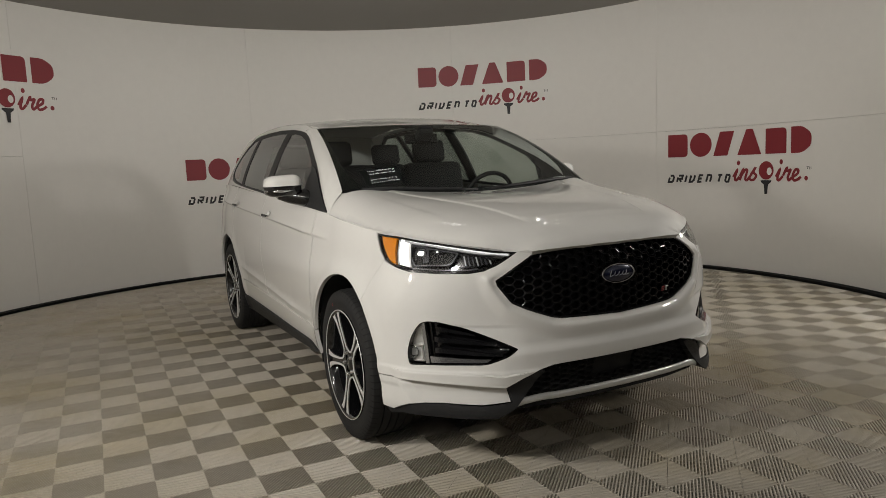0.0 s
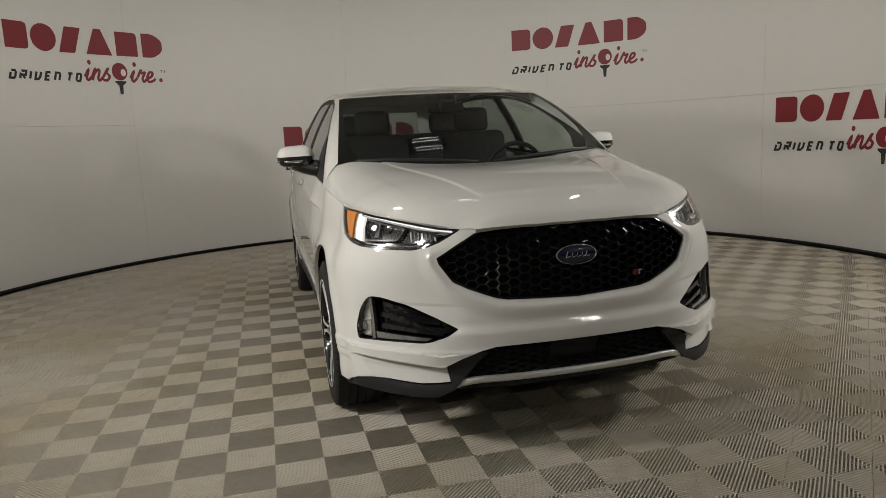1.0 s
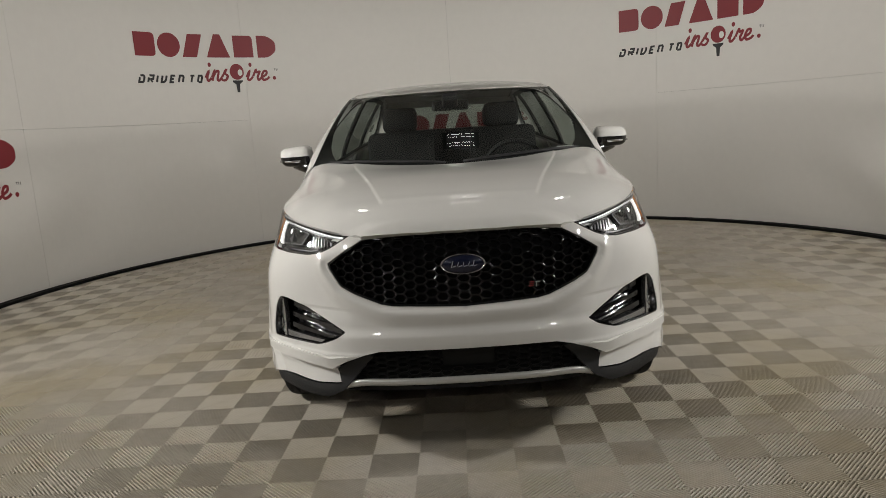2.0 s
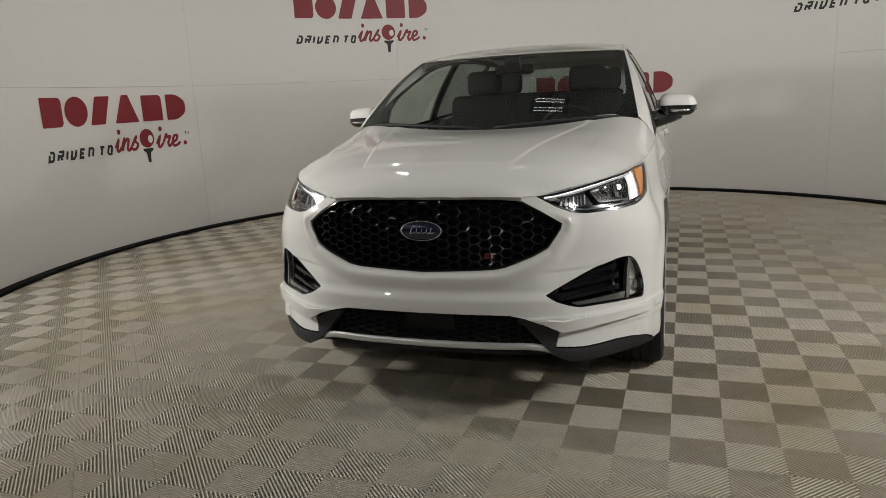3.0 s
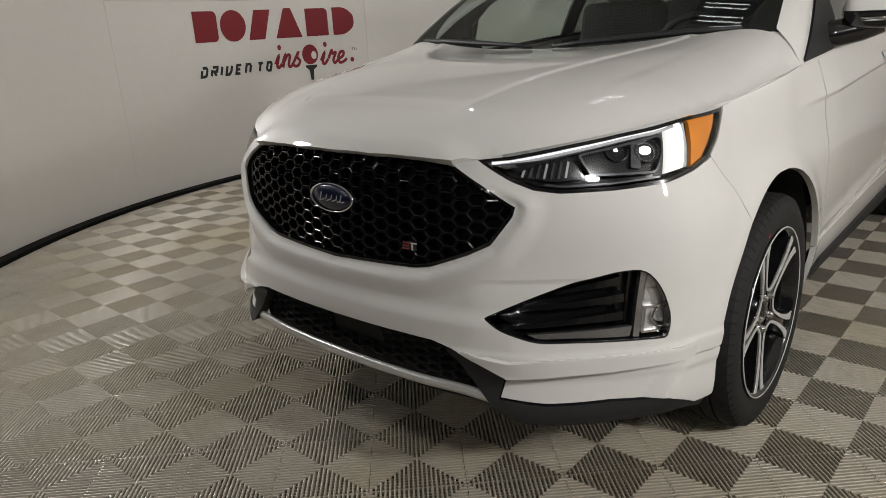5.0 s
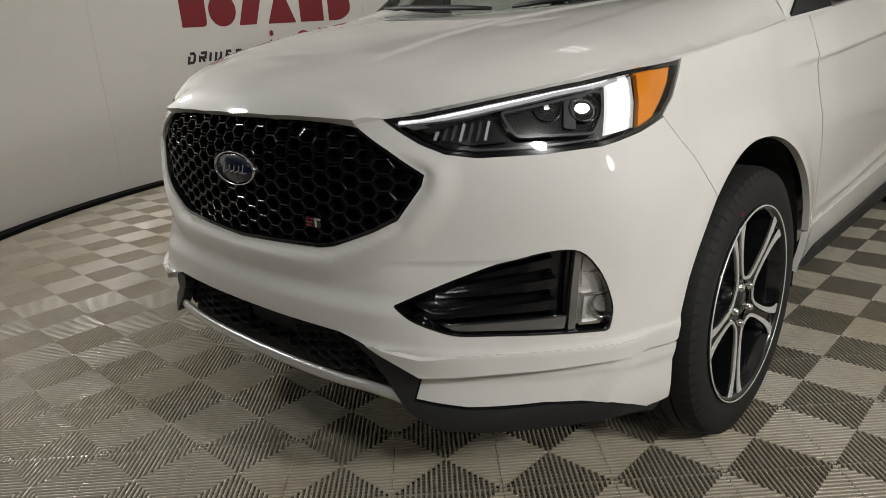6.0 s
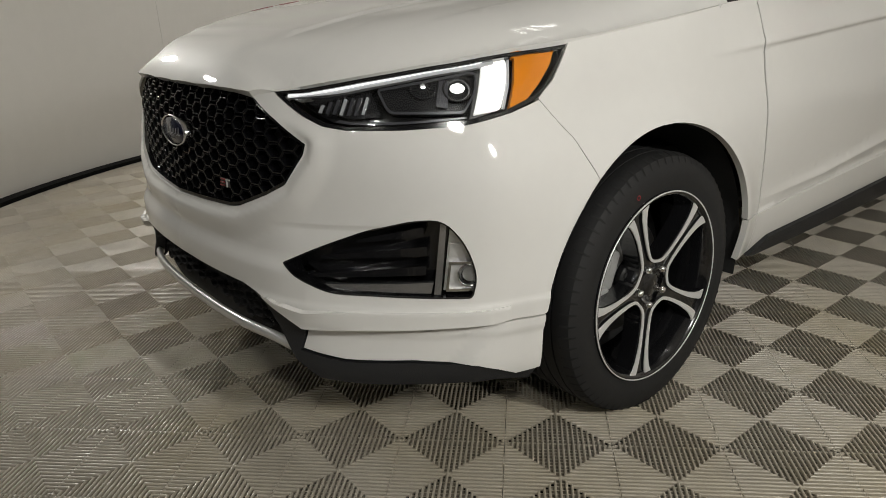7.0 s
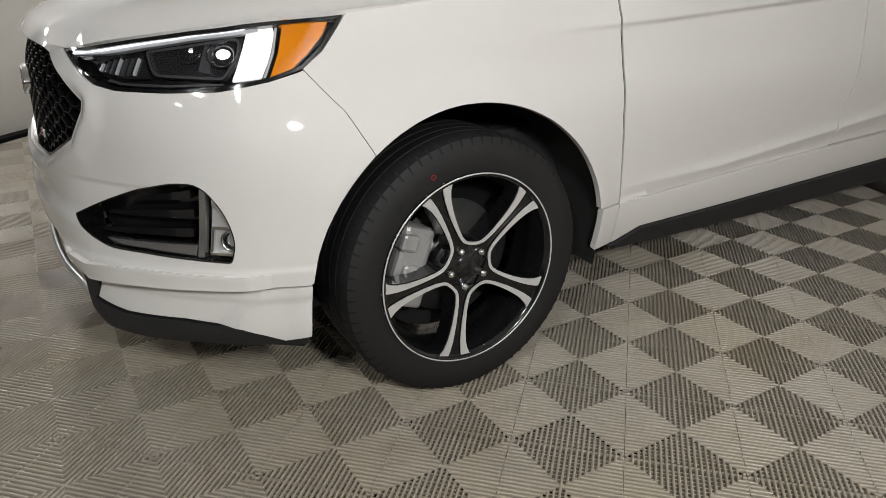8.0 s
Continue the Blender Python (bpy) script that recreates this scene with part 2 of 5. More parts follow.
def body(s, z, deeper=0.0):
    """A point of the painted lower body: s round the outline (negative on the passenger's side), z up."""
    a, sg = abs(s), 1 if s >= 0 else -1
    x, y, nx, ny = (np.interp(a, PS, q) for q in (PX, PY, NX, NY))
    k = int(np.clip(np.searchsorted(_SS, a) - 1, 0, len(_SS) - 2))
    f = np.clip((a - _SS[k]) / (_SS[k + 1] - _SS[k]), 0, 1)
    f = f * f * (3 - 2 * f)
    d = (1 - f) * np.interp(z, _TZ, _TAB[k]) + f * np.interp(z, _TZ, _TAB[k + 1]) + deeper
    if a < LIP_END:                                   # the flared lower lip of the bumper
        e = float(np.clip((.500 - z) / .022, 0, 1))
        d -= .006 * e * e * (3 - 2 * e) * float(np.clip((z - .40) / .02, 0, 1))
    if .46 < a < .82 and z < .69:                      # the crease that runs into the fog lamp's pocket
        zc = .673 + .023 * (a - .5)
        d += .007 * float(np.clip((a - .47) / .10, 0, 1) * np.clip((.82 - a) / .03, 0, 1) * np.clip((zc - z) / .009, 0, 1)) * math.exp(-max(0.0, zc - z) / .05)
    if a < .78 and .54 < z < .92 and not in_grille(a, z):      # the raised rim round the grille's opening
        t = rim_gap(a, z) / .028
        t = t if t < 1 else max(0.0, 1 - (t - 1) / 2.2)
        d -= .013 * t * t * (3 - 2 * t) * float(np.clip((.92 - z) / .06, 0, 1) * np.clip((.78 - a) / .15, 0, 1) * np.clip((z - .54) / .04, 0, 1))
    if a < .74 and z < .61:                            # the ledge over the lower intake
        e = float(np.clip((.60 - z) / .05, 0, 1))
        d -= .014 * e * e * (3 - 2 * e) * float(np.clip((.74 - a) / .16, 0, 1) * np.clip((z - .43) / .05, 0, 1))
    for cy in (-.035, 2.85):                          # the wheel arches' flares
        r = math.hypot(y - cy, z - .362)
        if r < .62 and nx > .3:
            d -= .011 * math.exp(-((r - .466) / .055) ** 2)
    if .2 < y < 3.2 and nx > .5:                      # the shoulder crease through the handles, and the doors' lower fold
        zc = .986 + .0425 * (y - .2)
        k = float(np.clip((y - .2) / .45, 0, 1))
        e = float(np.clip((z - zc) / .024 + 1, 0, 1))
        d -= .016 * k * math.exp(-max(0.0, z - zc) / .05) * e * e * (3 - 2 * e)
        if y < 2.45:
            k = float(np.clip((y - .42) / .5, 0, 1) * np.clip((2.45 - y) / .2, 0, 1))
            low = .510 + .065 * max(0.0, y - .95)
            sill_top = .4615 + .0205 * (y - .5)
            e = float(np.clip((low + .30 - z) / .30, 0, 1))
            d += k * .026 * e * e * float(np.clip((z - low) / .03, 0, 1)) * (.4 + .6 * float(np.clip((z - low) / .22, 0, 1)))
            if sill_top < z < low:
                d += k * .012 * float(np.clip((low - z) / .045, 0, 1))
    return (sg * float(x - d * nx), float(y - d * ny), float(z))


def hood_edge(y):
    return float(hermite([-.97, -.93, -.885, -.81, -.70, -.55, -.33, .0, .26, .46], [.46, .46, .465, .58, .70, .79, .853, .876, .889, .894], y))


def hood_edge_z(y):
    return float(hermite([-.97, -.93, -.885, -.81, -.70, -.55, -.33, .0, .26, .46], [.967, .967, .972, .994, 1.017, 1.038, 1.053, 1.084, 1.109, 1.126], y))


def hood(x, y):
    yy = y - .19 * min(abs(x), .46) ** 2
    mid = float(hermite([-.975, -.962, -.945, -.90, -.85, -.70, -.40, .12, .5], [.955, .979, 1.004, 1.040, 1.066, 1.108, 1.158, 1.180, 1.192], yy))
    back = float(np.clip((y + .35) / .55, 0, 1))
    back = back * back * (3 - 2 * back)
    mid += (.045 * back + .043 * float(np.clip((y + .05) / .32, 0, 1)) ** 2) * min(1.2, (x / .8) ** 2)          # the shoulders rise towards the windscreen's corners
    q = min(abs(x) / (hood_edge(y) - .003), 1.0)
    z = mid - (mid - hood_edge_z(y)) * q ** (5.4 + 4 * back)
    line = .33 + .22 * (y + .78) / .9          # the raised middle of the hood
    k = float(np.clip((line - abs(x)) / .022 + .5, 0, 1)) * float(np.clip((y + .79) / .05, 0, 1))
    side = float(np.clip((abs(x) - .60 - .10 * (y + .6)) / .03, 0, 1)) * float(np.clip((y + .62) / .2, 0, 1)) * (1 - back)
    return (x, y, z + .007 * k * k * (3 - 2 * k) + .004 * side)


def screen(u, v):
    """The windscreen: u from -1 to 1 across, v from its foot to the roof."""
    bx, by, bz = .80 * u, .12 + .15 * u * u, 1.172 + .050 * u * u
    tx, ty, tz = .672 * u, .92 + .14 * u * u, 1.612 - .008 * u * u
    k = .035 * v * (1 - v) * 4
    return (bx + (tx - bx) * v, by + (ty - by) * v - k * .6, bz + (tz - bz) * v + k * .8)


def cabin_side(y, z):
    """The half width of the cabin above the belt."""
    q = (z - 1.10) / .54
    return .888 - .12 * q - .128 * q * abs(q) - .03 * max(0, (y - 2.2)) ** 2


def belt_z(y):
    return 1.105 + .052 * (y - .3)


def rail_z(y):
    """The height of the roof's edge over the side windows."""
    return float(hermite([.95, 1.06, 1.3, 1.7, 2.1, 2.56, 3.0, 3.34], [1.595, 1.610, 1.638, 1.672, 1.690, 1.688, 1.668, 1.630], y))


def roof(u, v):
    y0 = screen(u, 1)
    y = y0[1] + (3.34 - y0[1]) * v
    e = rail_z(y0[1] + .02 + (3.32 - y0[1]) * v)
    k = min(1.0, 5 * v)
    w = .672 + (cabin_side(y, e) - .672) * k
    mid = float(hermite([.90, 1.2, 1.8, 2.5, 3.0, 3.4], [1.612, 1.668, 1.708, 1.702, 1.680, 1.638], y))
    return (w * u, y, y0[2] + (e + (max(mid, e + .004) - e) * (1 - abs(u) ** 2.6) - y0[2]) * min(1.0, 9 * v))


# ---- building tools ----
from mathutils import geometry as geo2d


def mesh_part(name, verts, faces, mat, parent=None, label="", smooth=True, flat_from=None, normals=None):
    me = bpy.data.meshes.new(name)
    me.from_pydata([tuple(v) for v in verts], [], [tuple(f) for f in faces])
    me.materials.append(mat)
    flags = [smooth and (flat_from is None or k < flat_from) for k in range(len(me.polygons))]
    me.polygons.foreach_set("use_smooth", flags)
    me.update()
    if normals is not None:
        me.normals_split_custom_set([normals[i] for f in faces for i in f])
    ob = new(name, me)
    if parent is not None:
        ob.parent = parent
    if label:
        ob["label"] = label
    return ob


def part(name, bm, mat, parent=None, label="", smooth=False):
    me = bpy.data.meshes.new(name)
    bm.to_mesh(me)
    bm.free()
    me.materials.append(mat)
    if smooth:
        me.polygons.foreach_set("use_smooth", [True] * len(me.polygons))
    ob = new(name, me)
    if parent is not None:
        ob.parent = parent
    if label:
        ob["label"] = label
    return ob


def thing(name, label, category, m=None, group="", kind=""):
    ob = tagged(new(name), label, category, group, kind)
    if m is not None:
        ob.matrix_world = m
    return ob


def block(bm, size, m=None, bevel=0.0):
    """A box with rounded edges, centred, added to bm."""
    made = bmesh.ops.create_cube(bm, size=1)["verts"]
    bmesh.ops.scale(bm, vec=size, verts=made)
    if bevel:
        edges = list({e for v in made for e in v.link_edges})
        made = [v for v in bmesh.ops.bevel(bm, geom=edges, offset=bevel, segments=2, affect="EDGES", profile=.5)["verts"]]
    if m is not None:
        bmesh.ops.transform(bm, matrix=m, verts=made)
    return bm


def box(size, m=None, bevel=0.0):
    return block(bmesh.new(), size, m, bevel)


def lathe(profile, segments=48, axis="x", close=False):
    """A turned shape from (along, radius) pairs round the x axis (or z)."""
    vs, fs, n = [], [], len(profile)
    for k in range(segments):
        a = 2 * math.pi * k / segments
        for h, r in profile:
            vs.append((h, r * math.cos(a), r * math.sin(a)) if axis == "x" else (r * math.cos(a), r * math.sin(a), h))
    for k in range(segments):
        j = (k + 1) % segments
        for i in range(n - 1 + (1 if close else 0)):
            i2 = (i + 1) % n
            q = (k * n + i, j * n + i, j * n + i2, k * n + i2)
            fs.append(q if axis == "x" else q[::-1])
    return vs, fs


def tube(points, radius, sides=8):
    """A round bar along points, as (verts, faces)."""
    pts = [Vector(p) for p in points]
    vs, fs = [], []
    for i, p in enumerate(pts):
        d = (pts[min(i + 1, len(pts) - 1)] - pts[max(i - 1, 0)]).normalized()
        a = d.cross(Vector((.31, .17, .93))).normalized()
        b = d.cross(a)
        r = radius[i] if isinstance(radius, (list, tuple)) else radius
        vs += [p + r * (math.cos(t) * a + math.sin(t) * b) for t in (2 * math.pi * k / sides for k in range(sides))]
    for i in range(len(pts) - 1):
        fs += [(i * sides + k, i * sides + (k + 1) % sides, (i + 1) * sides + (k + 1) % sides, (i + 1) * sides + k) for k in range(sides)]
    fs += [tuple(range(sides))[::-1], tuple((len(pts) - 1) * sides + k for k in range(sides))]
    return vs, fs


def within(pts, poly):
    """Which of the points lie in the polygon."""
    pts, a = np.asarray(pts, float), np.asarray(poly, float)
    b = np.roll(a, -1, 0)
    y = pts[:, None, 1]
    cross = (a[None, :, 1] > y) != (b[None, :, 1] > y)
    dy = np.where(b[:, 1] == a[:, 1], 1e-12, b[:, 1] - a[:, 1])
    at = a[None, :, 0] + (y - a[None, :, 1]) / dy[None] * (b - a)[None, :, 0]
    return (cross & (pts[:, None, 0] < at)).sum(1) % 2 == 1


def to_edge(pts, poly):
    """How far each point lies from the polygon's outline."""
    pts, a = np.asarray(pts, float), np.asarray(poly, float)
    d = np.roll(a, -1, 0) - a
    t = ((pts[:, None] - a[None]) * d[None]).sum(-1) / np.maximum((d * d).sum(-1), 1e-12)[None]
    near = a[None] + np.clip(t, 0, 1)[..., None] * d[None]
    return np.sqrt(((pts[:, None] - near) ** 2).sum(-1)).min(1)


def dense(poly, step):
    out = []
    for k, p in enumerate(poly):
        q = poly[(k + 1) % len(poly)]
        n = max(1, int(math.ceil(math.hypot(q[0] - p[0], q[1] - p[1]) / step)))
        out += [(p[0] + (q[0] - p[0]) * i / n, p[1] + (q[1] - p[1]) * i / n) for i in range(n)]
    return out


def rounded(poly, radius, steps=4):
    """The polygon with its corners rounded."""
    out = []
    for k, p in enumerate(poly):
        a, b, p = Vector(poly[k - 1]), Vector(poly[(k + 1) % len(poly)]), Vector(p)
        r = radius[k] if isinstance(radius, (list, tuple)) else radius
        if r <= 0:
            out.append(tuple(p))
            continue
        ra, rb = min(r, (a - p).length * .45), min(r, (b - p).length * .45)
        p0, p1 = p + (a - p).normalized() * ra, p + (b - p).normalized() * rb
        for i in range(steps + 1):
            t = i / steps
            q = (1 - t) ** 2 * p0 + 2 * t * (1 - t) * p + t * t * p1
            out.append(tuple(q))
    return out


def fill(outer, holes, step, guides=()):
    """Triangles that fill a flat outline with holes, with edges along the guide lines: points, triangles, outlines."""
    loops = [dense(outer, step)] + [dense(h, step) for h in holes]
    pts, edges = [], []
    for lp in loops:
        n = len(pts)
        pts += lp
        edges += [(n + i, n + (i + 1) % len(lp)) for i in range(len(lp))]
    marks = []
    for line in guides:
        a = np.array([(p[0] + (q[0] - p[0]) * k / n, p[1] + (q[1] - p[1]) * k / n) for p, q in zip(line, line[1:]) for n in (max(1, int(math.hypot(q[0] - p[0], q[1] - p[1]) / step)),) for k in range(n)] + [line[-1]])
        ok = within(a, loops[0]) & (to_edge(a, loops[0]) > .004)
        for h in loops[1:]:
            ok &= ~within(a, h) & (to_edge(a, h) > .004)
        n0 = len(pts)
        number = np.cumsum(ok) - 1 + n0
        edges += [(int(number[i]), int(number[i + 1])) for i in range(len(a) - 1) if ok[i] and ok[i + 1]]
        pts += [tuple(map(float, q)) for q in a[ok]]
        marks += [tuple(q) for q in a[ok]]
    marks = np.array(marks)
    o = np.array(outer)
    lo, hi = o.min(0), o.max(0)
    grid = np.array([(x, y) for x in np.arange(lo[0], hi[0], step) for y in np.arange(lo[1], hi[1], step)])
    if len(grid):
        ok = within(grid, loops[0]) & (to_edge(grid, loops[0]) > step * .45)
        for h in loops[1:]:
            ok &= ~within(grid, h) & (to_edge(grid, h) > step * .45)
        if len(marks):
            for i in np.nonzero(ok)[0]:
                ok[i] = (np.abs(marks - grid[i]).max(1) > step * .5).all()
        pts += [tuple(p) for p in grid[ok]]
    vs, _, fs, *_ = geo2d.delaunay_2d_cdt([Vector(p) for p in pts], edges, [], 0, 1e-6)
    mids = np.array([[sum(vs[i][k] for i in f) / len(f) for k in (0, 1)] for f in fs])
    ok = within(mids, loops[0])
    for h in loops[1:]:
        ok &= ~within(mids, h)
    return [tuple(v) for v in vs], [tuple(f) for f, good in zip(fs, ok) if good], loops


def outward(fn, u, v, turn=1):
    e = 1e-3
    a = Vector(fn(u + e, v)) - Vector(fn(u - e, v))
    b = Vector(fn(u, v + e)) - Vector(fn(u, v - e))
    return a.cross(b).normalized() * turn


def panel(name, outer, fn, mat, parent, holes=(), step=.03, rim=.012, label="", turn=1, lift=0.0, guides=()):
    """A sheet bent over the surface fn(u, v), with its edges folded inwards."""
    vs2, fs, loops = fill(outer, holes, step, guides)
    vs = [Vector(fn(*p)) + (outward(fn, *p, turn) * lift if lift else Vector()) for p in vs2]
    tri = []
    for f in fs:
        p, q, r = (vs2[i] for i in f)
        ccw = (q[0] - p[0]) * (r[1] - p[1]) - (q[1] - p[1]) * (r[0] - p[0]) > 0
        tri.append(tuple(f) if ccw == (turn > 0) else tuple(f)[::-1])
    flat = len(tri)
    normals = [tuple(outward(fn, *p, turn)) for p in vs2]
    if rim:
        for k, lp in enumerate(loops):
            n = len(vs)
            area = sum(p[0] * q[1] - p[1] * q[0] for p, q in zip(lp, lp[1:] + lp[:1]))
            for p in lp:
                nrm = outward(fn, *p, turn)
                a = Vector(fn(*p)) + nrm * lift
                vs += [a, a - nrm * rim]
                normals += [(0, 0, 0), (0, 0, 0)]
            m = len(lp)
            for i in range(m):
                j = (i + 1) % m
                q = (n + 2 * i, n + 2 * i + 1, n + 2 * j + 1, n + 2 * j)
                tri.append(q if ((area > 0) == (k == 0)) == (turn > 0) else q[::-1])
    return mesh_part(name, vs, tri, mat, parent, label, True, flat, normals)


def mirrored(half):
    """A closed outline from its half with u >= 0, from the middle round to the middle."""
    return list(half) + [(-u, v) for u, v in reversed(half) if u > 1e-6]


# ---- the booth ----
def on_wall(deg, z, off=0.0):
    """A point off the inner face of the booth's wall; 0 degrees is straight behind the car."""
    a = radians(deg)
    return (BOOTH[0] + (RADIUS - off) * math.sin(a), BOOTH[1] + (RADIUS - off) * math.cos(a), z)


def ring_sheet(name, a0, a1, z0, z1, r_in, r_out, mat, steps=180, kind="structure", label="", category="", parent=None):
    """A curved slab with inner and outer face."""
    vs, fs = [], []
    for k in range(steps + 1):
        a = radians(a0 + (a1 - a0) * k / steps)
        for r, z in ((r_in, z0), (r_in, z1), (r_out, z1), (r_out, z0)):
            vs.append((BOOTH[0] + r * math.sin(a), BOOTH[1] + r * math.cos(a), z))
    for k in range(steps):
        p, q = 4 * k, 4 * k + 4
        fs += [(p + i, p + (i + 1) % 4, q + (i + 1) % 4, q + i) for i in range(4)]
    fs += [(0, 3, 2, 1), (4 * steps, 4 * steps + 1, 4 * steps + 2, 4 * steps + 3)]
    ob = mesh_part(name, vs, fs, mat, parent, "", True)
    ob.data.polygons.foreach_set("use_smooth", [False] * len(fs))
    if parent is None:
        tagged(ob, label, category, "", kind)
    return ob


ARC, ARC_LEFT = 128, -142
booth_wall = thing("wall_booth", "off-white curved vinyl wall panels of a round photo booth", "wall", kind="structure")
SEAMS = [-142, -108, -72, -36, 0, 36, 72, 108, 128]
for _a, _b in zip(SEAMS, SEAMS[1:]):
    split = 1.62 if _a in (-72, 36, 72, -108) else None
    for _z0, _z1 in (((0, split - .0012), (split + .0012, CEILING)) if split else ((0, CEILING),)):
        ring_sheet("wall_panel", _a + .012, _b - .012, _z0, _z1, RADIUS, RADIUS + .05, WALL, int((_b - _a) * 1.5), parent=booth_wall)
ring_sheet("wall_backing", ARC_LEFT, ARC, 0, CEILING, RADIUS + .051, RADIUS + .11, OUTER, 160, parent=booth_wall)
ring_sheet("baseboard", ARC_LEFT, ARC, 0, .028, RADIUS - .095, RADIUS - .001, BASE, 200, label="low black plinth strip along the curved wall", category="baseboard")

_bm = box((17, 19, .06), pose(0, -1.5, CEILING + .031))
tagged(part("ceiling", _bm, CEIL), "plain grey-beige ceiling board over the booth", "ceiling", kind="structure")
for _n, _s, _p in (("wall_back", (17, .1, 3.3), (0, -10.9, 1.6)), ("wall_left", (.1, 19, 3.3), (-8.4, -1.5, 1.6)),
                   ("wall_right", (.1, 19, 3.3), (8.4, -1.5, 1.6)), ("wall_front", (17, .1, 3.3), (0, 7.9, 1.6))):
    tagged(part(_n, box(_s, pose(*_p)), OUTER), "plain dark grey workshop wall", "wall", kind="structure")
_bm = box((17, 19, .05), pose(0, -1.5, -.053))
tagged(part("floor", _bm, SUBFLOOR), "dark subfloor under ribbed grey interlocking floor tiles", "floor", kind="structure")
floor_base = bpy.data.objects["floor"]


# ---- signs printed on the wall ----
def flat_shape(bm, outline, hole=None):
    """A flat filled shape in the x, z plane of bm's drawing (x along the wall, y up)."""
    vs, fs, _ = fill(outline, [hole] if hole else [], .05)
    made = [bm.verts.new((x, y, 0)) for x, y in vs]
    for f in fs:
        bm.faces.new([made[i] for i in f])
    return bm


def oval(cx, cy, rx, ry, n=28):
    return [(cx + rx * math.cos(2 * math.pi * k / n), cy + ry * math.sin(2 * math.pi * k / n)) for k in range(n)]


def bent(bm, off=.004):
    """Lays a flat drawing on the wall's curve, about the booth's middle; x is length along the wall."""
    bmesh.ops.triangulate(bm, faces=bm.faces[:])
    bmesh.ops.subdivide_edges(bm, edges=[e for e in bm.edges if e.calc_length() > .12], cuts=2)
    for v in bm.verts:
        a = v.co.x / RADIUS
        v.co = ((RADIUS - off) * math.sin(a), (RADIUS - off) * math.cos(a), v.co.y)
    for f in bm.faces:
        f.normal_update()
        if f.normal.y > 0:
            f.normal_flip()
    return bm


def ribbon(bm, line, width, z=0.0, soft=True):
    """A flat stroke of even width along a line, rounded through its points where soft."""
    pts = [Vector(p) for p in line]
    if soft:
        out = []
        for i in range(len(pts) - 1):
            p0, p1, p2, p3 = pts[max(i - 1, 0)], pts[i], pts[i + 1], pts[min(i + 2, len(pts) - 1)]
            for k in range(5):
                t = k / 5
                out.append(.5 * (2 * p1 + (p2 - p0) * t + (2 * p0 - 5 * p1 + 4 * p2 - p3) * t * t + (3 * p1 - p0 - 3 * p2 + p3) * t ** 3))
        pts = out + [pts[-1]]
    left, right = [], []
    for i, p in enumerate(pts):
        a = (p - pts[max(i - 1, 0)]).normalized() if i else (pts[1] - p).normalized()
        b = (pts[min(i + 1, len(pts) - 1)] - p).normalized() if i < len(pts) - 1 else a
        n = Vector((-a.y - b.y, a.x + b.x))
        n = n.normalized() if n.length > .2 else Vector((-a.y, a.x))
        n *= width / 2 / max(.55, n.dot(Vector((-a.y, a.x))))
        ends = (a if i else -a) * width * .3 if i in (0, len(pts) - 1) and soft else Vector((0, 0))
        left.append(bm.verts.new((*(p + n + ends * .2), z)))
        right.append(bm.verts.new((*(p - n + ends * .2), z)))
    for i in range(len(pts) - 1):
        bm.faces.new((right[i], right[i + 1], left[i + 1], left[i]))
    return bm


# square slanted capitals as strokes on a unit box, and script letters likewise
CAPITALS = {"D": [[(.05, 1), (.75, 1), (1, .78), (1, .2), (.8, 0), (0, 0), (0, .72)]], "R": [[(0, 0), (0, .72)], [(.05, 1), (1, 1), (1, .48), (.2, .48)], [(.45, .42), (1, 0)]], "I": [[(.5, 0), (.5, 1)]],
            "V": [[(0, 1), (0, 0), (.62, 0), (1, .32), (1, 1)]], "E": [[(1, 1), (0, 1), (0, 0), (1, 0)], [(.12, .5), (.85, .5)]], "N": [[(0, 0), (0, 1), (.78, 1), (1, .78), (1, 0)]],
            "T": [[(0, 1), (1, 1)], [(.5, .9), (.5, 0)]], "O": [[(.22, 0), (0, .22), (0, 1), (.78, 1), (1, .78), (1, 0), (.18, 0)]]}
SCRIPT_START = [[(-.03, .30), (.10, .95), (.05, .18), (.13, .0), (.25, .30)], [(.27, .35), (.37, 1.0), (.29, 0)], [(.31, .35), (.45, .90), (.56, .88), (.53, .16), (.61, .0), (.72, .30)], [(.73, .32), (.90, 1.08), (.87, .72), (1.0, .42), (.93, .06), (.80, .02), (.73, .14)]]
SCRIPT_END = [[(-.02, .30), (.10, .95), (.05, .18), (.13, .0), (.26, .35)], [(.27, .40), (.37, 1.05), (.41, .80), (.54, .86), (.47, .30), (.53, .0), (.64, .22)], [(.66, .28), (.84, .55), (.85, .88), (.73, .88), (.66, .40), (.74, .0), (.90, .08), (1.0, .30)]]


def capital(letter, x0, x1, y0, y1):
    bm = bmesh.new()
    for k, line in enumerate(CAPITALS[letter]):
        ribbon(bm, [(x0 + (x1 - x0) * u + .30 * (y1 - y0) * v, y0 + (y1 - y0) * v) for u, v in line], .0245, 0, False)
    return bm


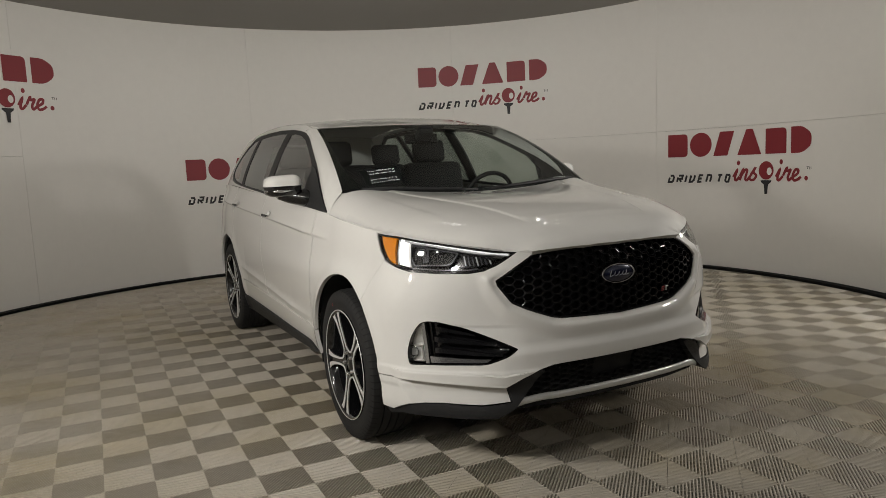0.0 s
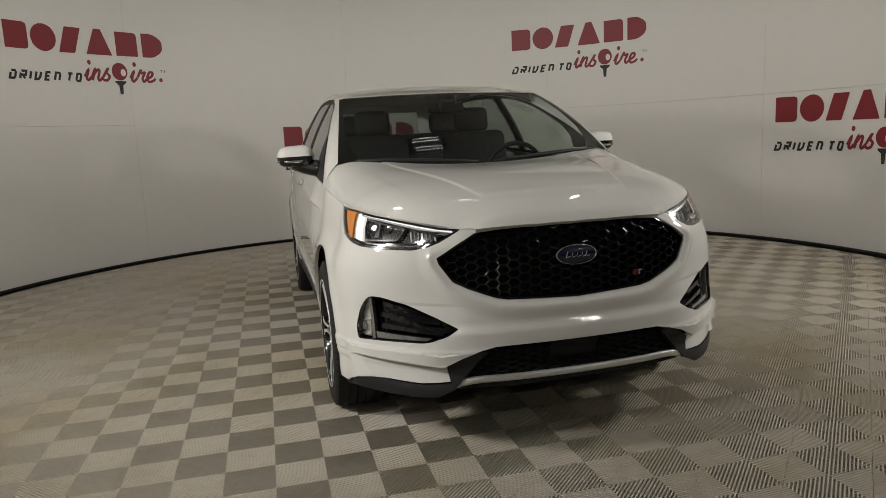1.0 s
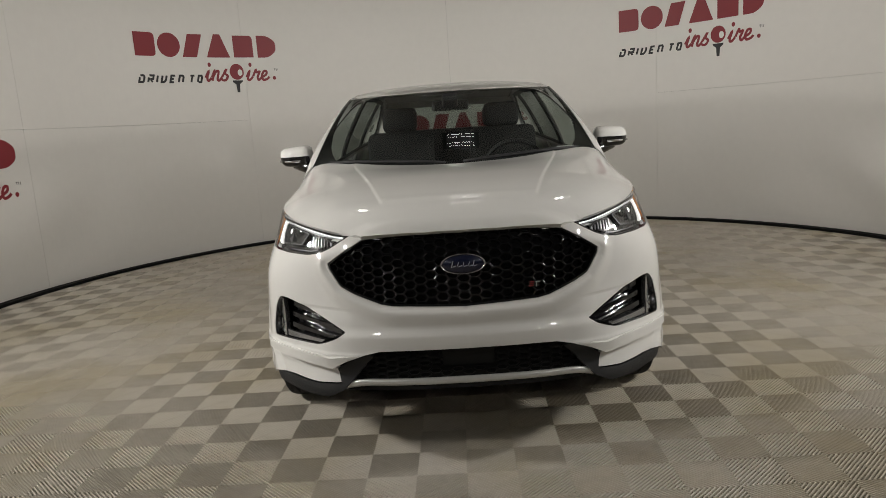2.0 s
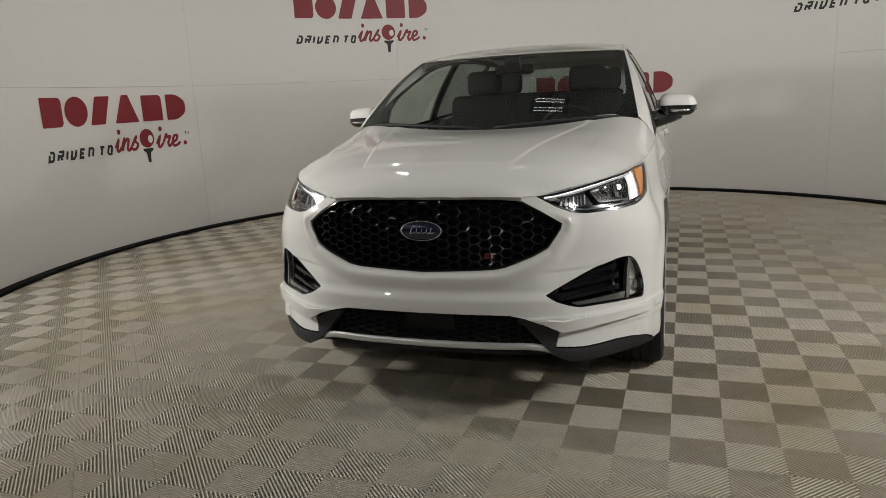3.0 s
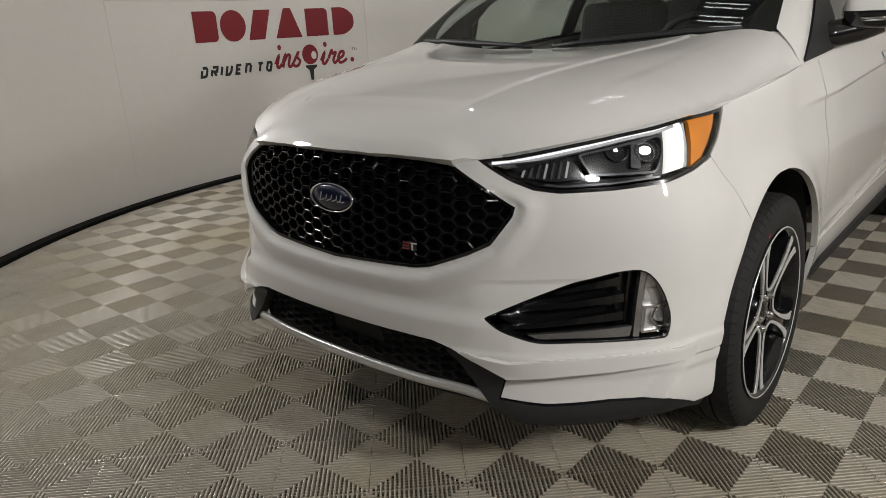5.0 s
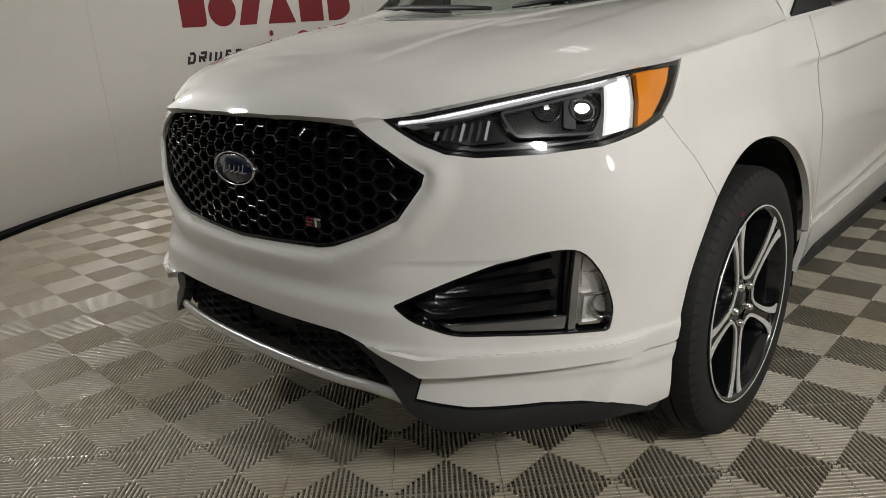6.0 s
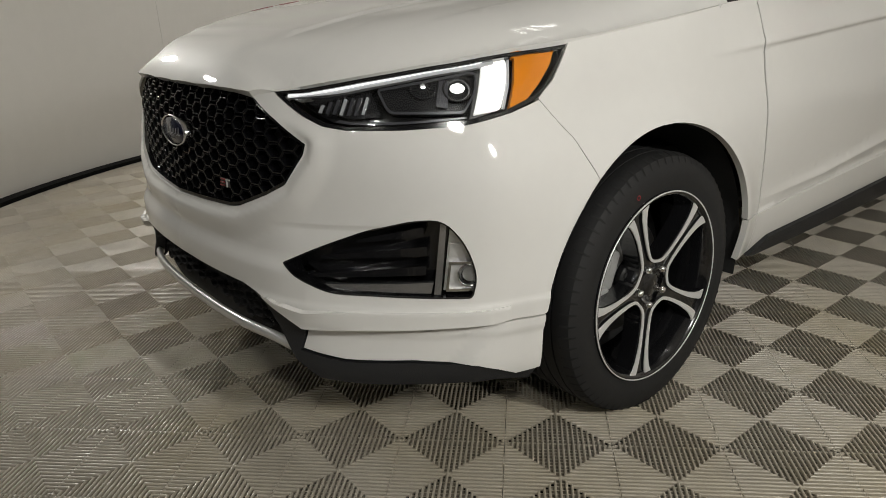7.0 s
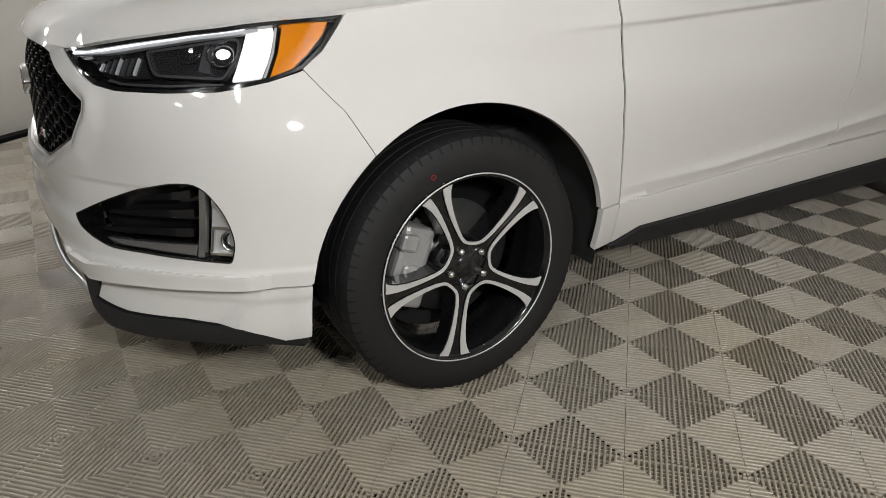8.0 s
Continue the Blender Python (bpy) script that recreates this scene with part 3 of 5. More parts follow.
def wall_sign(m):
    sign = thing("wall_sign", "dark red and black dealer sign printed on the off-white wall", "sign", group="wall signs")
    # the dealer's mark, as six plain red shapes; x runs from -.905 to .905, they stand from 0 to .275
    h = .275
    shapes = [
        rounded([(-.895, .004), (-.640, .004), (-.640, h - .004), (-.895, h - .004)], [.008, .05, .05, .008]),
        oval(-.47, h / 2, .140, .140),
        rounded([(-.31, .002), (-.130, .002), (-.045, h - .002), (-.225, h - .002)], .010),
        rounded([(-.005, .002), (.295, .002), (.185, h + .006), (.105, h + .006)], .010),
        rounded([(.345, .004), (.600, .004), (.600, h - .004), (.345, h - .004)], [.008, .010, .05, .008]),
        rounded([(.655, .002), (.79, .002), (.900, .075), (.900, .200), (.79, h - .002), (.655, h - .002)], [.008, .05, .05, .05, .05, .008])]
    for outline in shapes:
        part("name_shape", bent(flat_shape(bmesh.new(), outline)), RED, sign, "plain dark red shape")
    for letter, x0, x1 in (("D", -.885, -.805), ("R", -.775, -.695), ("I", -.665, -.645), ("V", -.610, -.535), ("E", -.500, -.430), ("N", -.395, -.320), ("T", -.262, -.185), ("O", -.155, -.085)):
        part("slogan_capital", bent(capital(letter, x0 - .005, x1 - .030, -.292, -.216)), INK, sign, "black square slanted capital")
    for strokes, x0, x1 in ((SCRIPT_START, -.050, .225), (SCRIPT_END, .478, .775)):
        for k, line in enumerate(strokes):
            part("slogan_script", bent(ribbon(bmesh.new(), [(x0 + (x1 - x0) * u + .02 * v, -.276 + .120 * v) for u, v in line], .029), .004 + .0006 * (k % 2)), RED, sign, "red script stroke")
        part("script_dot", bent(flat_shape(bmesh.new(), oval(x0 + .062, -.085, .021, .027, 16))), RED, sign, "dark red dot")
    part("slogan_stop", bent(flat_shape(bmesh.new(), oval(.845, -.255, .022, .024))), RED, sign)
    for x0, y0, x1, y1 in ((.848, -.142, .872, -.136), (.857, -.165, .863, -.142), (.878, -.165, .884, -.137), (.898, -.165, .904, -.137)):
        part("trade_bar", bent(flat_shape(bmesh.new(), [(x0, y0), (x1, y0), (x1, y1), (x0, y1)])), INK, sign)
    part("ball", bent(flat_shape(bmesh.new(), oval(.357, -.172, .092, .098))), RED, sign, "dark red golf ball")
    part("ball_shine", bent(flat_shape(bmesh.new(), oval(.398, -.182, .030, .040)), .0075), WALL, sign, "pale crescent on the ball")
    part("tee", bent(flat_shape(bmesh.new(), [(.290, -.277), (.424, -.277), (.420, -.297), (.382, -.325), (.374, -.425), (.340, -.425), (.332, -.325), (.294, -.297)]), .0055), INK, sign, "black golf tee")
    sign.matrix_world = m
    return sign


first_sign = wall_sign(pose(*BOOTH, 1.268))
for _deg, _z in ((-85.4, 1.260), (-42.0, 2.395), (41.4, 2.41), (85.5, 1.30)):
    copy_thing(first_sign, pose(*BOOTH, _z, 0, 0, -_deg))


# ---- lamps that hang in the place, and the added wall washers ----
def pot_lamp(x, y):
    ob = thing("ceiling_light", "round white flush ceiling light, switched on", "ceiling light", pose(x, y, CEILING), "ceiling lights")
    vs, fs = lathe([(-.002, .15), (-.03, .148), (-.034, .135), (-.026, .125)], 32, "z")
    mesh_part("housing", vs, [f[::-1] for f in fs], FRAME, ob)
    vs, fs = lathe([(-.026, .126), (-.030, .06), (-.030, .0005)], 32, "z")
    mesh_part("diffuser", vs, [f[::-1] for f in fs], TUBE, ob, "glowing diffuser")
    return ob


def bar_fixture(x, y):
    ob = thing("ceiling_bar_light", "small black ceiling light with four lit white bars", "ceiling light", pose(x, y, CEILING))
    part("housing", box((.40, .38, .035), pose(0, 0, -.018), .006), PLASTIC, ob)
    for k in (-.145, -.075, .065, .135):
        part("light_bar", box((.30, .016, .012), pose(0, k, -.042), .003), TUBE, ob, "glowing bar")
    return ob


def flood_lamp(place, size):
    """A round flood that hangs on a rod from the ceiling."""
    ob = thing("flood_lamp", "round white flood lamp hung on a black rod, switched on", "studio lamp", Matrix.Translation(place), "flood lamps")
    way = flood_aim(place)
    aim = look((0, 0, 0), way)
    r = size / 2
    vs, fs = lathe([(-.07, .001), (-.07, r * .4), (-.02, r * .95), (.03, r * 1.05), (.03, r)], 32, "z")
    head = mesh_part("lamp_head", [aim @ Vector((a, b, -c)) for a, b, c in vs], [f[::-1] for f in fs], PLASTIC, ob)
    vs, fs = lathe([(.0, r), (.018, r * .96), (.018, .0005)], 32, "z")
    mesh_part("lamp_glass", [aim @ Vector((a, b, -c)) for a, b, c in vs], fs, FLOOD, head, "glowing round glass")
    back = Vector((0, 0, 0)) - way * .05
    vs, fs = tube([back, back + Vector((0, 0, .10)), Vector((back.x, back.y, CEILING - .002 - place[2]))], .012, 8)
    mesh_part("rod", vs, fs, PLASTIC, ob)
    return ob


def wash_head(deg):
    """An added black head, out of view, whose open face looks outwards at the wall."""
    s, c = math.sin(math.radians(deg)), math.cos(math.radians(deg))
    ob = thing("added_wash_head", "added black box-shaped lamp, out of view, turned towards the wall, switched on", "track light", pose(BOOTH[0] + WASH_R * s, BOOTH[1] + WASH_R * c, CEILING), "wall washers")
    m = pose(0, 0, WASH_Z - CEILING, 90 - WASH_DIP, 0, -deg)
    bm = bmesh.new()
    for size, at in (((.36, .012, .14), (0, .072, .03)), ((.36, .012, .14), (0, -.072, .03)), ((.012, .132, .14), (.174, 0, .03)), ((.012, .132, .14), (-.174, 0, .03)), ((.336, .132, .012), (0, 0, .094))):
        block(bm, size, m @ pose(*at), .002)
    part("lamp_box", bm, PLASTIC, ob)
    part("lamp_lens", box((.30, .12, .004), m @ pose(0, 0, .012), .001), TUBE, ob, "glowing lens")
    part("stem", box((.03, .03, .06), pose(0, 0, -.031), .004), PLASTIC, ob)
    return ob


for _a in WASH:
    wash_head(_a)
for _x, _y, _w in TUBES:
    pot_lamp(_x, _y)
bar_fixture(*BARS)
for _p, _d, _w in FLOODS:
    flood_lamp(_p, _d)


# ---- the car ----
car = thing("car", "pearl white SUV with black honeycomb grille, parked on ribbed tiles", "car", pose(0, 0, 0))
ARCH_Y, ARCH_Z, ARCH_R = -.035, .362, .466
REAR_Y = 2.85


def sz(x, y, z):
    return (s_at(x, y), z)


def arch(cy, z0, z1, steps=14, front=True):
    """Points of a wheel arch's edge, from height z0 to z1 on its front or rear half."""
    def ang(z):
        a = math.asin(max(-1, min(1, (z - ARCH_Z) / ARCH_R)))
        return math.pi - a if front else a
    a0, a1 = ang(z0), ang(z1)
    return [sz(.95, cy + ARCH_R * math.cos(a0 + (a1 - a0) * k / steps), ARCH_Z + ARCH_R * math.sin(a0 + (a1 - a0) * k / steps)) for k in range(steps + 1)]


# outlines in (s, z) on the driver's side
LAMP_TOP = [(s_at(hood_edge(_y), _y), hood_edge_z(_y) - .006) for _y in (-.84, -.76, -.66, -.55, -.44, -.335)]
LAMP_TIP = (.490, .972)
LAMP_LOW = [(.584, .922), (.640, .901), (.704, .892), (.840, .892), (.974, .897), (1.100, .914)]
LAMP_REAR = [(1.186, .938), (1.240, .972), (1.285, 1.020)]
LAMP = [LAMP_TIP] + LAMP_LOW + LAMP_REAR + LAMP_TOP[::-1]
FOG = rounded([sz(.503, -.945, .578), sz(.54, -.92, .548), sz(.618, -.876, .517), sz(.80, -.725, .512), sz(.866, -.655, .508), sz(.874, -.643, .56), sz(.862, -.662, .635), sz(.830, -.70, .697),
               sz(.78, -.747, .697), sz(.70, -.82, .672), sz(.60, -.887, .628)], [.008, .02, .03, .02, .012, .03, .04, .04, .03, .05, .05])
BUMPER_LOW = [(0, .502), (.30, .502), (.362, .500), (.42, .488), (.495, .464), (.566, .426), (.726, .440), (.894, .447), (1.004, .449), (1.148, .446)]
VALANCE = [(.566, .419), (.726, .433), (.894, .440), (1.004, .4425), (1.150, .4405), (1.138, .302), (1.075, .297), (1.03, .320), (.98, .339), (.83, .352), (.664, .349), (.548, .359)]
TRIM_IN = [(.395, .474), (.42, .482), (.495, .458), (.560, .417), (.542, .355), (.664, .344), (.83, .347), (.98, .334), (1.03, .315), (1.075, .292), (1.138, .297),
           (1.12, .262), (1.026, .284), (.854, .288), (.684, .290), (.599, .294), (.53, .329), (.481, .385), (.43, .442)]
INTAKE = [(0, .505), (s_at(.42, -.965), .49), (s_at(.52, -.93), .43), (s_at(.545, -.92), .31), (0, .30)]


def lower(s, z):
    return body(s, z, .014)


def valance(s, z):
    """Set back under the lip, then folded out flush with the bumper before the wheel."""
    k = float(np.clip((abs(s) - .945 - .8 * (z - .383)) / .06, 0, 1))
    return body(s, z, .020 - .018 * k)


LIP = [(.440, .482), (.495, .463), (.566, .4255), (.726, .4395), (.894, .4465), (1.004, .4485), (1.06, .4480), (1.06, .4835), (.99, .4845), (.87, .4855), (.751, .4845), (.65, .480), (.573, .4705), (.52, .478), (.47, .487)]


def lip(s, z):
    return body(s, z, -.003 - .011 * float(np.clip((abs(s) - .44) / .05, 0, 1) * np.clip((1.06 - abs(s)) / .05, 0, 1)))


def mirror_poly(poly):
    return [(-u, v) for u, v in reversed(poly)]


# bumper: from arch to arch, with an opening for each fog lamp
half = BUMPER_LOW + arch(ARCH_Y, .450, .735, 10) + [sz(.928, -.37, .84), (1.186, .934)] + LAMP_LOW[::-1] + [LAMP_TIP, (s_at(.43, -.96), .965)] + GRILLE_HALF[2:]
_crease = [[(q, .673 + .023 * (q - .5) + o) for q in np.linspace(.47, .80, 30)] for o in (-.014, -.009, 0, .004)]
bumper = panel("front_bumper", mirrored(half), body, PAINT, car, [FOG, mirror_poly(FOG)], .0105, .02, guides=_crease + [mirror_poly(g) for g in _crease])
for side in (1, -1):
    flip = (lambda p: p) if side > 0 else mirror_poly
    panel("bumper_lip", flip(LIP), lip, PAINT, bumper, (), .012, .014, "ledge along the bumper's lower edge")
    panel("lower_valance", flip(VALANCE), valance, PAINT, car, (), .014, .02)
    panel("lower_trim", flip(TRIM_IN), lower, PLASTIC, car, (), .024, .03, "dark grey grained plastic lip")


def deep(d):
    return lambda s, z: body(s, z, d)


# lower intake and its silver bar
# plain dark sheet in place of the shaded depth behind the honeycomb
panel("intake_dark_sheet", mirrored(INTAKE), deep(.075), DARK, car, (), .05, .0)
panel("radar_cover", rounded([(-.11, .40), (.11, .40), (.11, .485), (-.11, .485)], .01), deep(.058), LINER, car, (), .03, .02, "flat black sensor cover")
_line = [(math.copysign(float(np.interp(abs(q), PS, PX)), q), float(np.interp(abs(q), PS, PY)) + .004, .363 - .020 * max(0.0, (abs(q) - .40) / .13) ** 2) for q in np.linspace(-.535, .535, 44)]
_vs, _fs = tube(_line, .0105, 12)
_vs = [(x, y, z + .45 * (z - (.363 - .020 * max(0.0, (abs(x) - .40) / .13) ** 2))) for x, y, z in _vs]
mesh_part("skid_bar", _vs, _fs, SATIN, car, "satin silver lower bar")
_hex = [(0.03 * math.cos(math.pi / 3 * k), .0135 * math.sin(math.pi / 3 * k)) for k in range(6)]
_hx = [(.024 * math.cos(math.pi / 3 * k), .0095 * math.sin(math.pi / 3 * k)) for k in range(6)]


def hex_mesh(name, outer, inner, depth, mat):
    """A honeycomb cell: a raised six-sided ring with a rounded crest; x across, z up, y inwards."""
    vs = []
    for k, y in ((0, .002), (.10, -.004), (.55, -.0045), (.72, -.0038), (.86, -.0022), (1.0, .0012)):
        vs += [(x + (u - x) * k, y, z + (w - z) * k) for (x, z), (u, w) in zip(outer, inner)]
    vs += [(x * .97, depth, z * .97) for x, z in inner]
    fs = [(6 * r + k, 6 * r + (k + 1) % 6, 6 * r + 6 + (k + 1) % 6, 6 * r + 6 + k) for r in range(6) for k in range(6)]
    me = bpy.data.meshes.new(name)
    me.from_pydata(vs, [], fs)
    me.materials.append(mat)
    me.update()
    me.polygons.foreach_set("use_smooth", [False] * len(fs))
    return me


def frame_at(fn, s, z):
    """A pose on the surface: x across, y inwards, z up along it."""
    n = -outward(fn, s, z)
    up = (Vector((0, 0, 1)) - n * n.z).normalized()
    return Matrix.Translation(fn(s, z)) @ Matrix((up.cross(n) * -1, n, up)).transposed().to_4x4()


_lowcell = hex_mesh("intake_cell", _hex, _hx, .02, LINER)
intake_poly = mirrored(INTAKE)
for r in range(7):
    for c in range(-12, 13):
        s, z = .047 * c, .372 + .0245 * r + (.01225 if c % 2 else 0)
        if within([(s, z)], intake_poly)[0] and to_edge([(s, z)], intake_poly)[0] > .016 and not (abs(s) < .13 and z > .39):
            _o = new("intake_cell", _lowcell)
            _o.matrix_world, _o.parent = frame_at(deep(.052), s, z), car

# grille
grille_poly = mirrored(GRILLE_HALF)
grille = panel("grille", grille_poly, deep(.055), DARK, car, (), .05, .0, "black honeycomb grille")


def shrunk(poly, d):
    """The outline moved inwards by d."""
    out, n = [], len(poly)
    area = sum(p[0] * q[1] - p[1] * q[0] for p, q in zip(poly, poly[1:] + poly[:1]))
    for k in range(n):
        a, p, b = (Vector(poly[(k + j) % n]) for j in (-1, 0, 1))
        e, g = (p - a).normalized(), (b - p).normalized()
        m = Vector((-e.y - g.y, e.x + g.x)) * (1 if area > 0 else -1)
        m.normalize()
        c = max(.35, m.dot(Vector((-e.y, e.x)) * (1 if area > 0 else -1)))
        out.append(tuple(p + m * d / c))
    return out


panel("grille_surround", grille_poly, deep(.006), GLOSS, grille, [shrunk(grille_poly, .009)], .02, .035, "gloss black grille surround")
_o6 = [(.029, 0), (.0145, .0180), (-.0145, .0180), (-.029, 0), (-.0145, -.0180), (.0145, -.0180)]
_i6 = [(x * .78, z * .70) for x, z in _o6]
_cell = hex_mesh("grille_cell", _o6, _i6, .026, GRILLE)
for r in range(0, 10):
    for c in range(-13, 14):
        s, z = .0445 * c, .674 + .0368 * r + (.0184 if c % 2 else 0)
        if within([(s, z)], grille_poly)[0] and to_edge([(s, z)], grille_poly)[0] > .005:
            _o = new("grille_cell", _cell)
            _o.matrix_world, _o.parent = frame_at(deep(.022), s, z), grille


def disc(profile, m, squash=1.0, seg=40):
    vs, fs = lathe(profile, seg, "z")
    return [m @ Vector((x, y * squash, z)) for x, y, z in vs], fs


# badges, as plain shapes
_m = frame_at(deep(.0), 0, .845) @ pose(0, .014, 0, 90)
badge = mesh_part("badge", *disc([(-.03, .080), (.0, .085), (.006, .084), (.009, .080), (.0075, 0)], _m, .43), BLUE, grille, "blue oval badge with chrome rim")
mesh_part("badge_rim", *disc([(-.02, .090), (.006, .0915), (.010, .090), (.0105, .087), (.007, .084)], _m, .46), CHROME, badge)
for _x, _w, _h in ((-.044, .006, .034), (-.02, .004, .020), (.002, .004, .018), (.024, .004, .020), (.042, .005, .030)):
    part("badge_bar", box((_w * .6, _h * .8, .002), _m @ pose(_x, 0, .0085, 0, 0, -18), .0008), STEEL, badge, "plain silver bar")
    part("badge_bar", box((.014, .0022, .002), _m @ pose(_x + .008, -.009, .0085, 0, 0, 20), .0008), STEEL, badge)
_m = frame_at(deep(.006), s_at(.285, -.987), .742) @ pose(0, .002, 0, 90, 0, 0) @ Matrix.Scale(.8, 4)
mark = part("model_mark", box((.056, .030, .004), _m, .001), GLOSS, grille)
for _x, _y, _w, _h in ((-.013, .010, .024, .004), (-.013, 0, .022, .004), (-.013, -.010, .024, .004), (.016, .010, .024, .004), (.013, -.003, .005, .022)):
    part("mark_bar", box((_w, _h, .004), _m @ pose(_x + _y * .3, _y, .004), .0008), REDBADGE if _x < 0 else SATIN, mark, "small red or silver bar")

# hood
hood_half = [(0, -.962), (.15, -.958), (.28, -.947), (.36, -.937), (.41, -.928), (.45, -.893)] + [(hood_edge(y) - .003, y) for y in np.linspace(-.85, .262, 70)]
hood_half += [(hood_edge(.30) - .003, .30), (.82, .31), (.80, .29)] + [(screen(u, 0)[0], screen(u, 0)[1] - .010) for u in (.98, .93, .85, .75, .65, .5, .35, .2, .0)]
_ys = np.linspace(-.78, .12, 30)
_rise = [[(.33 + .22 * (y + .78) / .9 + o, y) for y in _ys] for o in (-.011, 0, .011)]
_outer = [[(.60 + .10 * (y + .6) + o, y) for y in np.linspace(-.6, .1, 24)] for o in (0, .015, .03)]
panel("hood", mirrored(hood_half), hood, PAINT, car, (), .02, .025, guides=_rise + _outer + [[(-u, v) for u, v in g] for g in _rise + _outer])

# sides
def fold_lines(y0, y1, *heights):
    """Lines along the body's side at heights given by functions of y."""
    ys = np.linspace(y0, y1, 24)
    return [[(s_at(.95, y), fn(y)) for y in ys] for fn in heights]


SHOULDER = fold_lines(.2, 3.1, *(lambda y, o=o: .986 + .0425 * (y - .2) + o for o in (-.030, -.024, -.012, 0, .008, .03)))
FOLD = fold_lines(.42, 2.44, *(lambda y, o=o: .510 + .065 * max(0.0, y - .95) + o for o in (-.045, -.004, 0, .006, .03, .06)))
for side in (1, -1):
    flip = (lambda p: p) if side > 0 else mirror_poly
    seam = [(s_at(hood_edge(y), y), hood_edge_z(y) - .003) for y in (-.33, -.2, -.05, .1, .2, .265)]
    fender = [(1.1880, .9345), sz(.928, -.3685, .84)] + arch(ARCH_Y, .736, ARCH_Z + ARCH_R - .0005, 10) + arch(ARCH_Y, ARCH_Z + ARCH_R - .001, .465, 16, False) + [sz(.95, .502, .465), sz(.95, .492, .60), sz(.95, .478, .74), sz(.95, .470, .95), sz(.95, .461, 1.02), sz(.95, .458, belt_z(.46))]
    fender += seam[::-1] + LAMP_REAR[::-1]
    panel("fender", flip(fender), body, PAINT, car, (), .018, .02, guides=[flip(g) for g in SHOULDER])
    belt = [sz(.95, y, belt_z(y)) for y in (.4655, 1.0, 1.662)]
    front_door = [sz(.95, .5085, .4625), sz(.95, 1.60, .4865), sz(.95, 1.655, .75), sz(.95, 1.664, .95)] + belt[::-1] + [sz(.95, .4685, 1.02), sz(.95, .4775, .95), sz(.95, .4855, .74), sz(.95, .4995, .60)]
    fd = panel("front_door", flip(front_door), body, PAINT, car, (), .022, .02, guides=[flip(g) for g in SHOULDER + FOLD])
    # dark strip close under the door gap, puts the gap's shade in as colour
    panel("door_gap_shade", flip([sz(.95, .48, .47), sz(.95, .535, .47), sz(.95, .51, .74), sz(.95, .50, .95), sz(.95, .495, 1.02), sz(.95, .49, 1.10), sz(.95, .43, 1.10), sz(.95, .435, 1.02), sz(.95, .445, .95), sz(.95, .45, .74)]), deep(.006), DARK, car, (), .03, .0)
    rear_door = [sz(.95, 1.606, .490), sz(.95, 2.38, .505)] + [sz(.95, 2.43, .60), sz(.95, 2.50, .68), sz(.95, 2.60, .76), sz(.95, 2.66, .95), sz(.95, 2.66, belt_z(2.66)), sz(.95, 1.668, belt_z(1.668)), sz(.95, 1.670, .95), sz(.95, 1.661, .75)]
    rd = panel("rear_door", flip(rear_door), body, PAINT, car, (), .024, .02, guides=[flip(g) for g in SHOULDER + FOLD])
    for door, y in ((fd, 1.53), (rd, 2.55)):
        z = 1.072 + .040 * (y - 1.5)
        panel("door_handle", flip(rounded([(s_at(.95, y - .11), z - .016), (s_at(.95, y + .11), z - .010), (s_at(.95, y + .11), z + .014), (s_at(.95, y - .11), z + .012)], .01)), deep(-.024), PAINT, door, (), .02, .018)
        panel("handle_recess", flip(rounded([(s_at(.95, y - .085), z - .032), (s_at(.95, y + .07), z - .030), (s_at(.95, y + .08), z + .004), (s_at(.95, y - .085), z + .002)], .015)), deep(-.0125), PLASTIC, door, (), .02, .0, "dark hollow behind the handle")
    quarter = [sz(.95, 2.386, .505)] + [sz(.95, 2.395, .40)] + arch(REAR_Y, .42, ARCH_Z + ARCH_R - .0005, 10)[1:] + arch(REAR_Y, ARCH_Z + ARCH_R - .001, .34, 12, False)
    quarter += [sz(.90, 3.35, .30), sz(.70, 3.66, .30), (PS[-1] - .001, .30), (PS[-1] - .001, 1.17), sz(.75, 3.62, 1.20), sz(.90, 3.42, 1.235), sz(.95, 3.0, belt_z(3.0)), sz(.95, 2.667, belt_z(2.667)), sz(.95, 2.667, .95), sz(.95, 2.607, .758), sz(.95, 2.507, .678), sz(.95, 2.437, .598)]
    panel("rear_quarter", flip(quarter), body, PAINT, car, (), .05, .02, guides=[flip(g) for g in SHOULDER])
    foot = [sz(.95, .43, .4585), sz(.95, .43, .36), sz(.95, .432, .318), sz(.95, .506, .3215), sz(.95, .506, .4595)]
    panel("fender_foot", flip(foot), body, PAINT, car, (), .03, .02)
    sill = [sz(.95, .510, .3225), sz(.95, .525, .323), sz(.95, .63, .356), sz(.95, 1.1, .356), sz(.95, 2.38, .372), sz(.95, 2.382, .498), sz(.95, 1.6, .4830), sz(.95, .510, .4600)]
    panel("sill", flip(sill), body, PAINT, car, (), .03, .02)
    rocker = [sz(.95, .50, .314), sz(.95, .53, .316), sz(.95, .635, .350), sz(.95, 1.1, .350), sz(.95, 2.38, .366), sz(.95, 2.40, .25), sz(.95, 1.4, .265), sz(.95, .9, .280), sz(.95, .56, .296)]
    panel("rocker_trim", flip(rocker), deep(-.012), PLASTIC, car, (), .04, .06, "dark grey grained plastic sill trim")
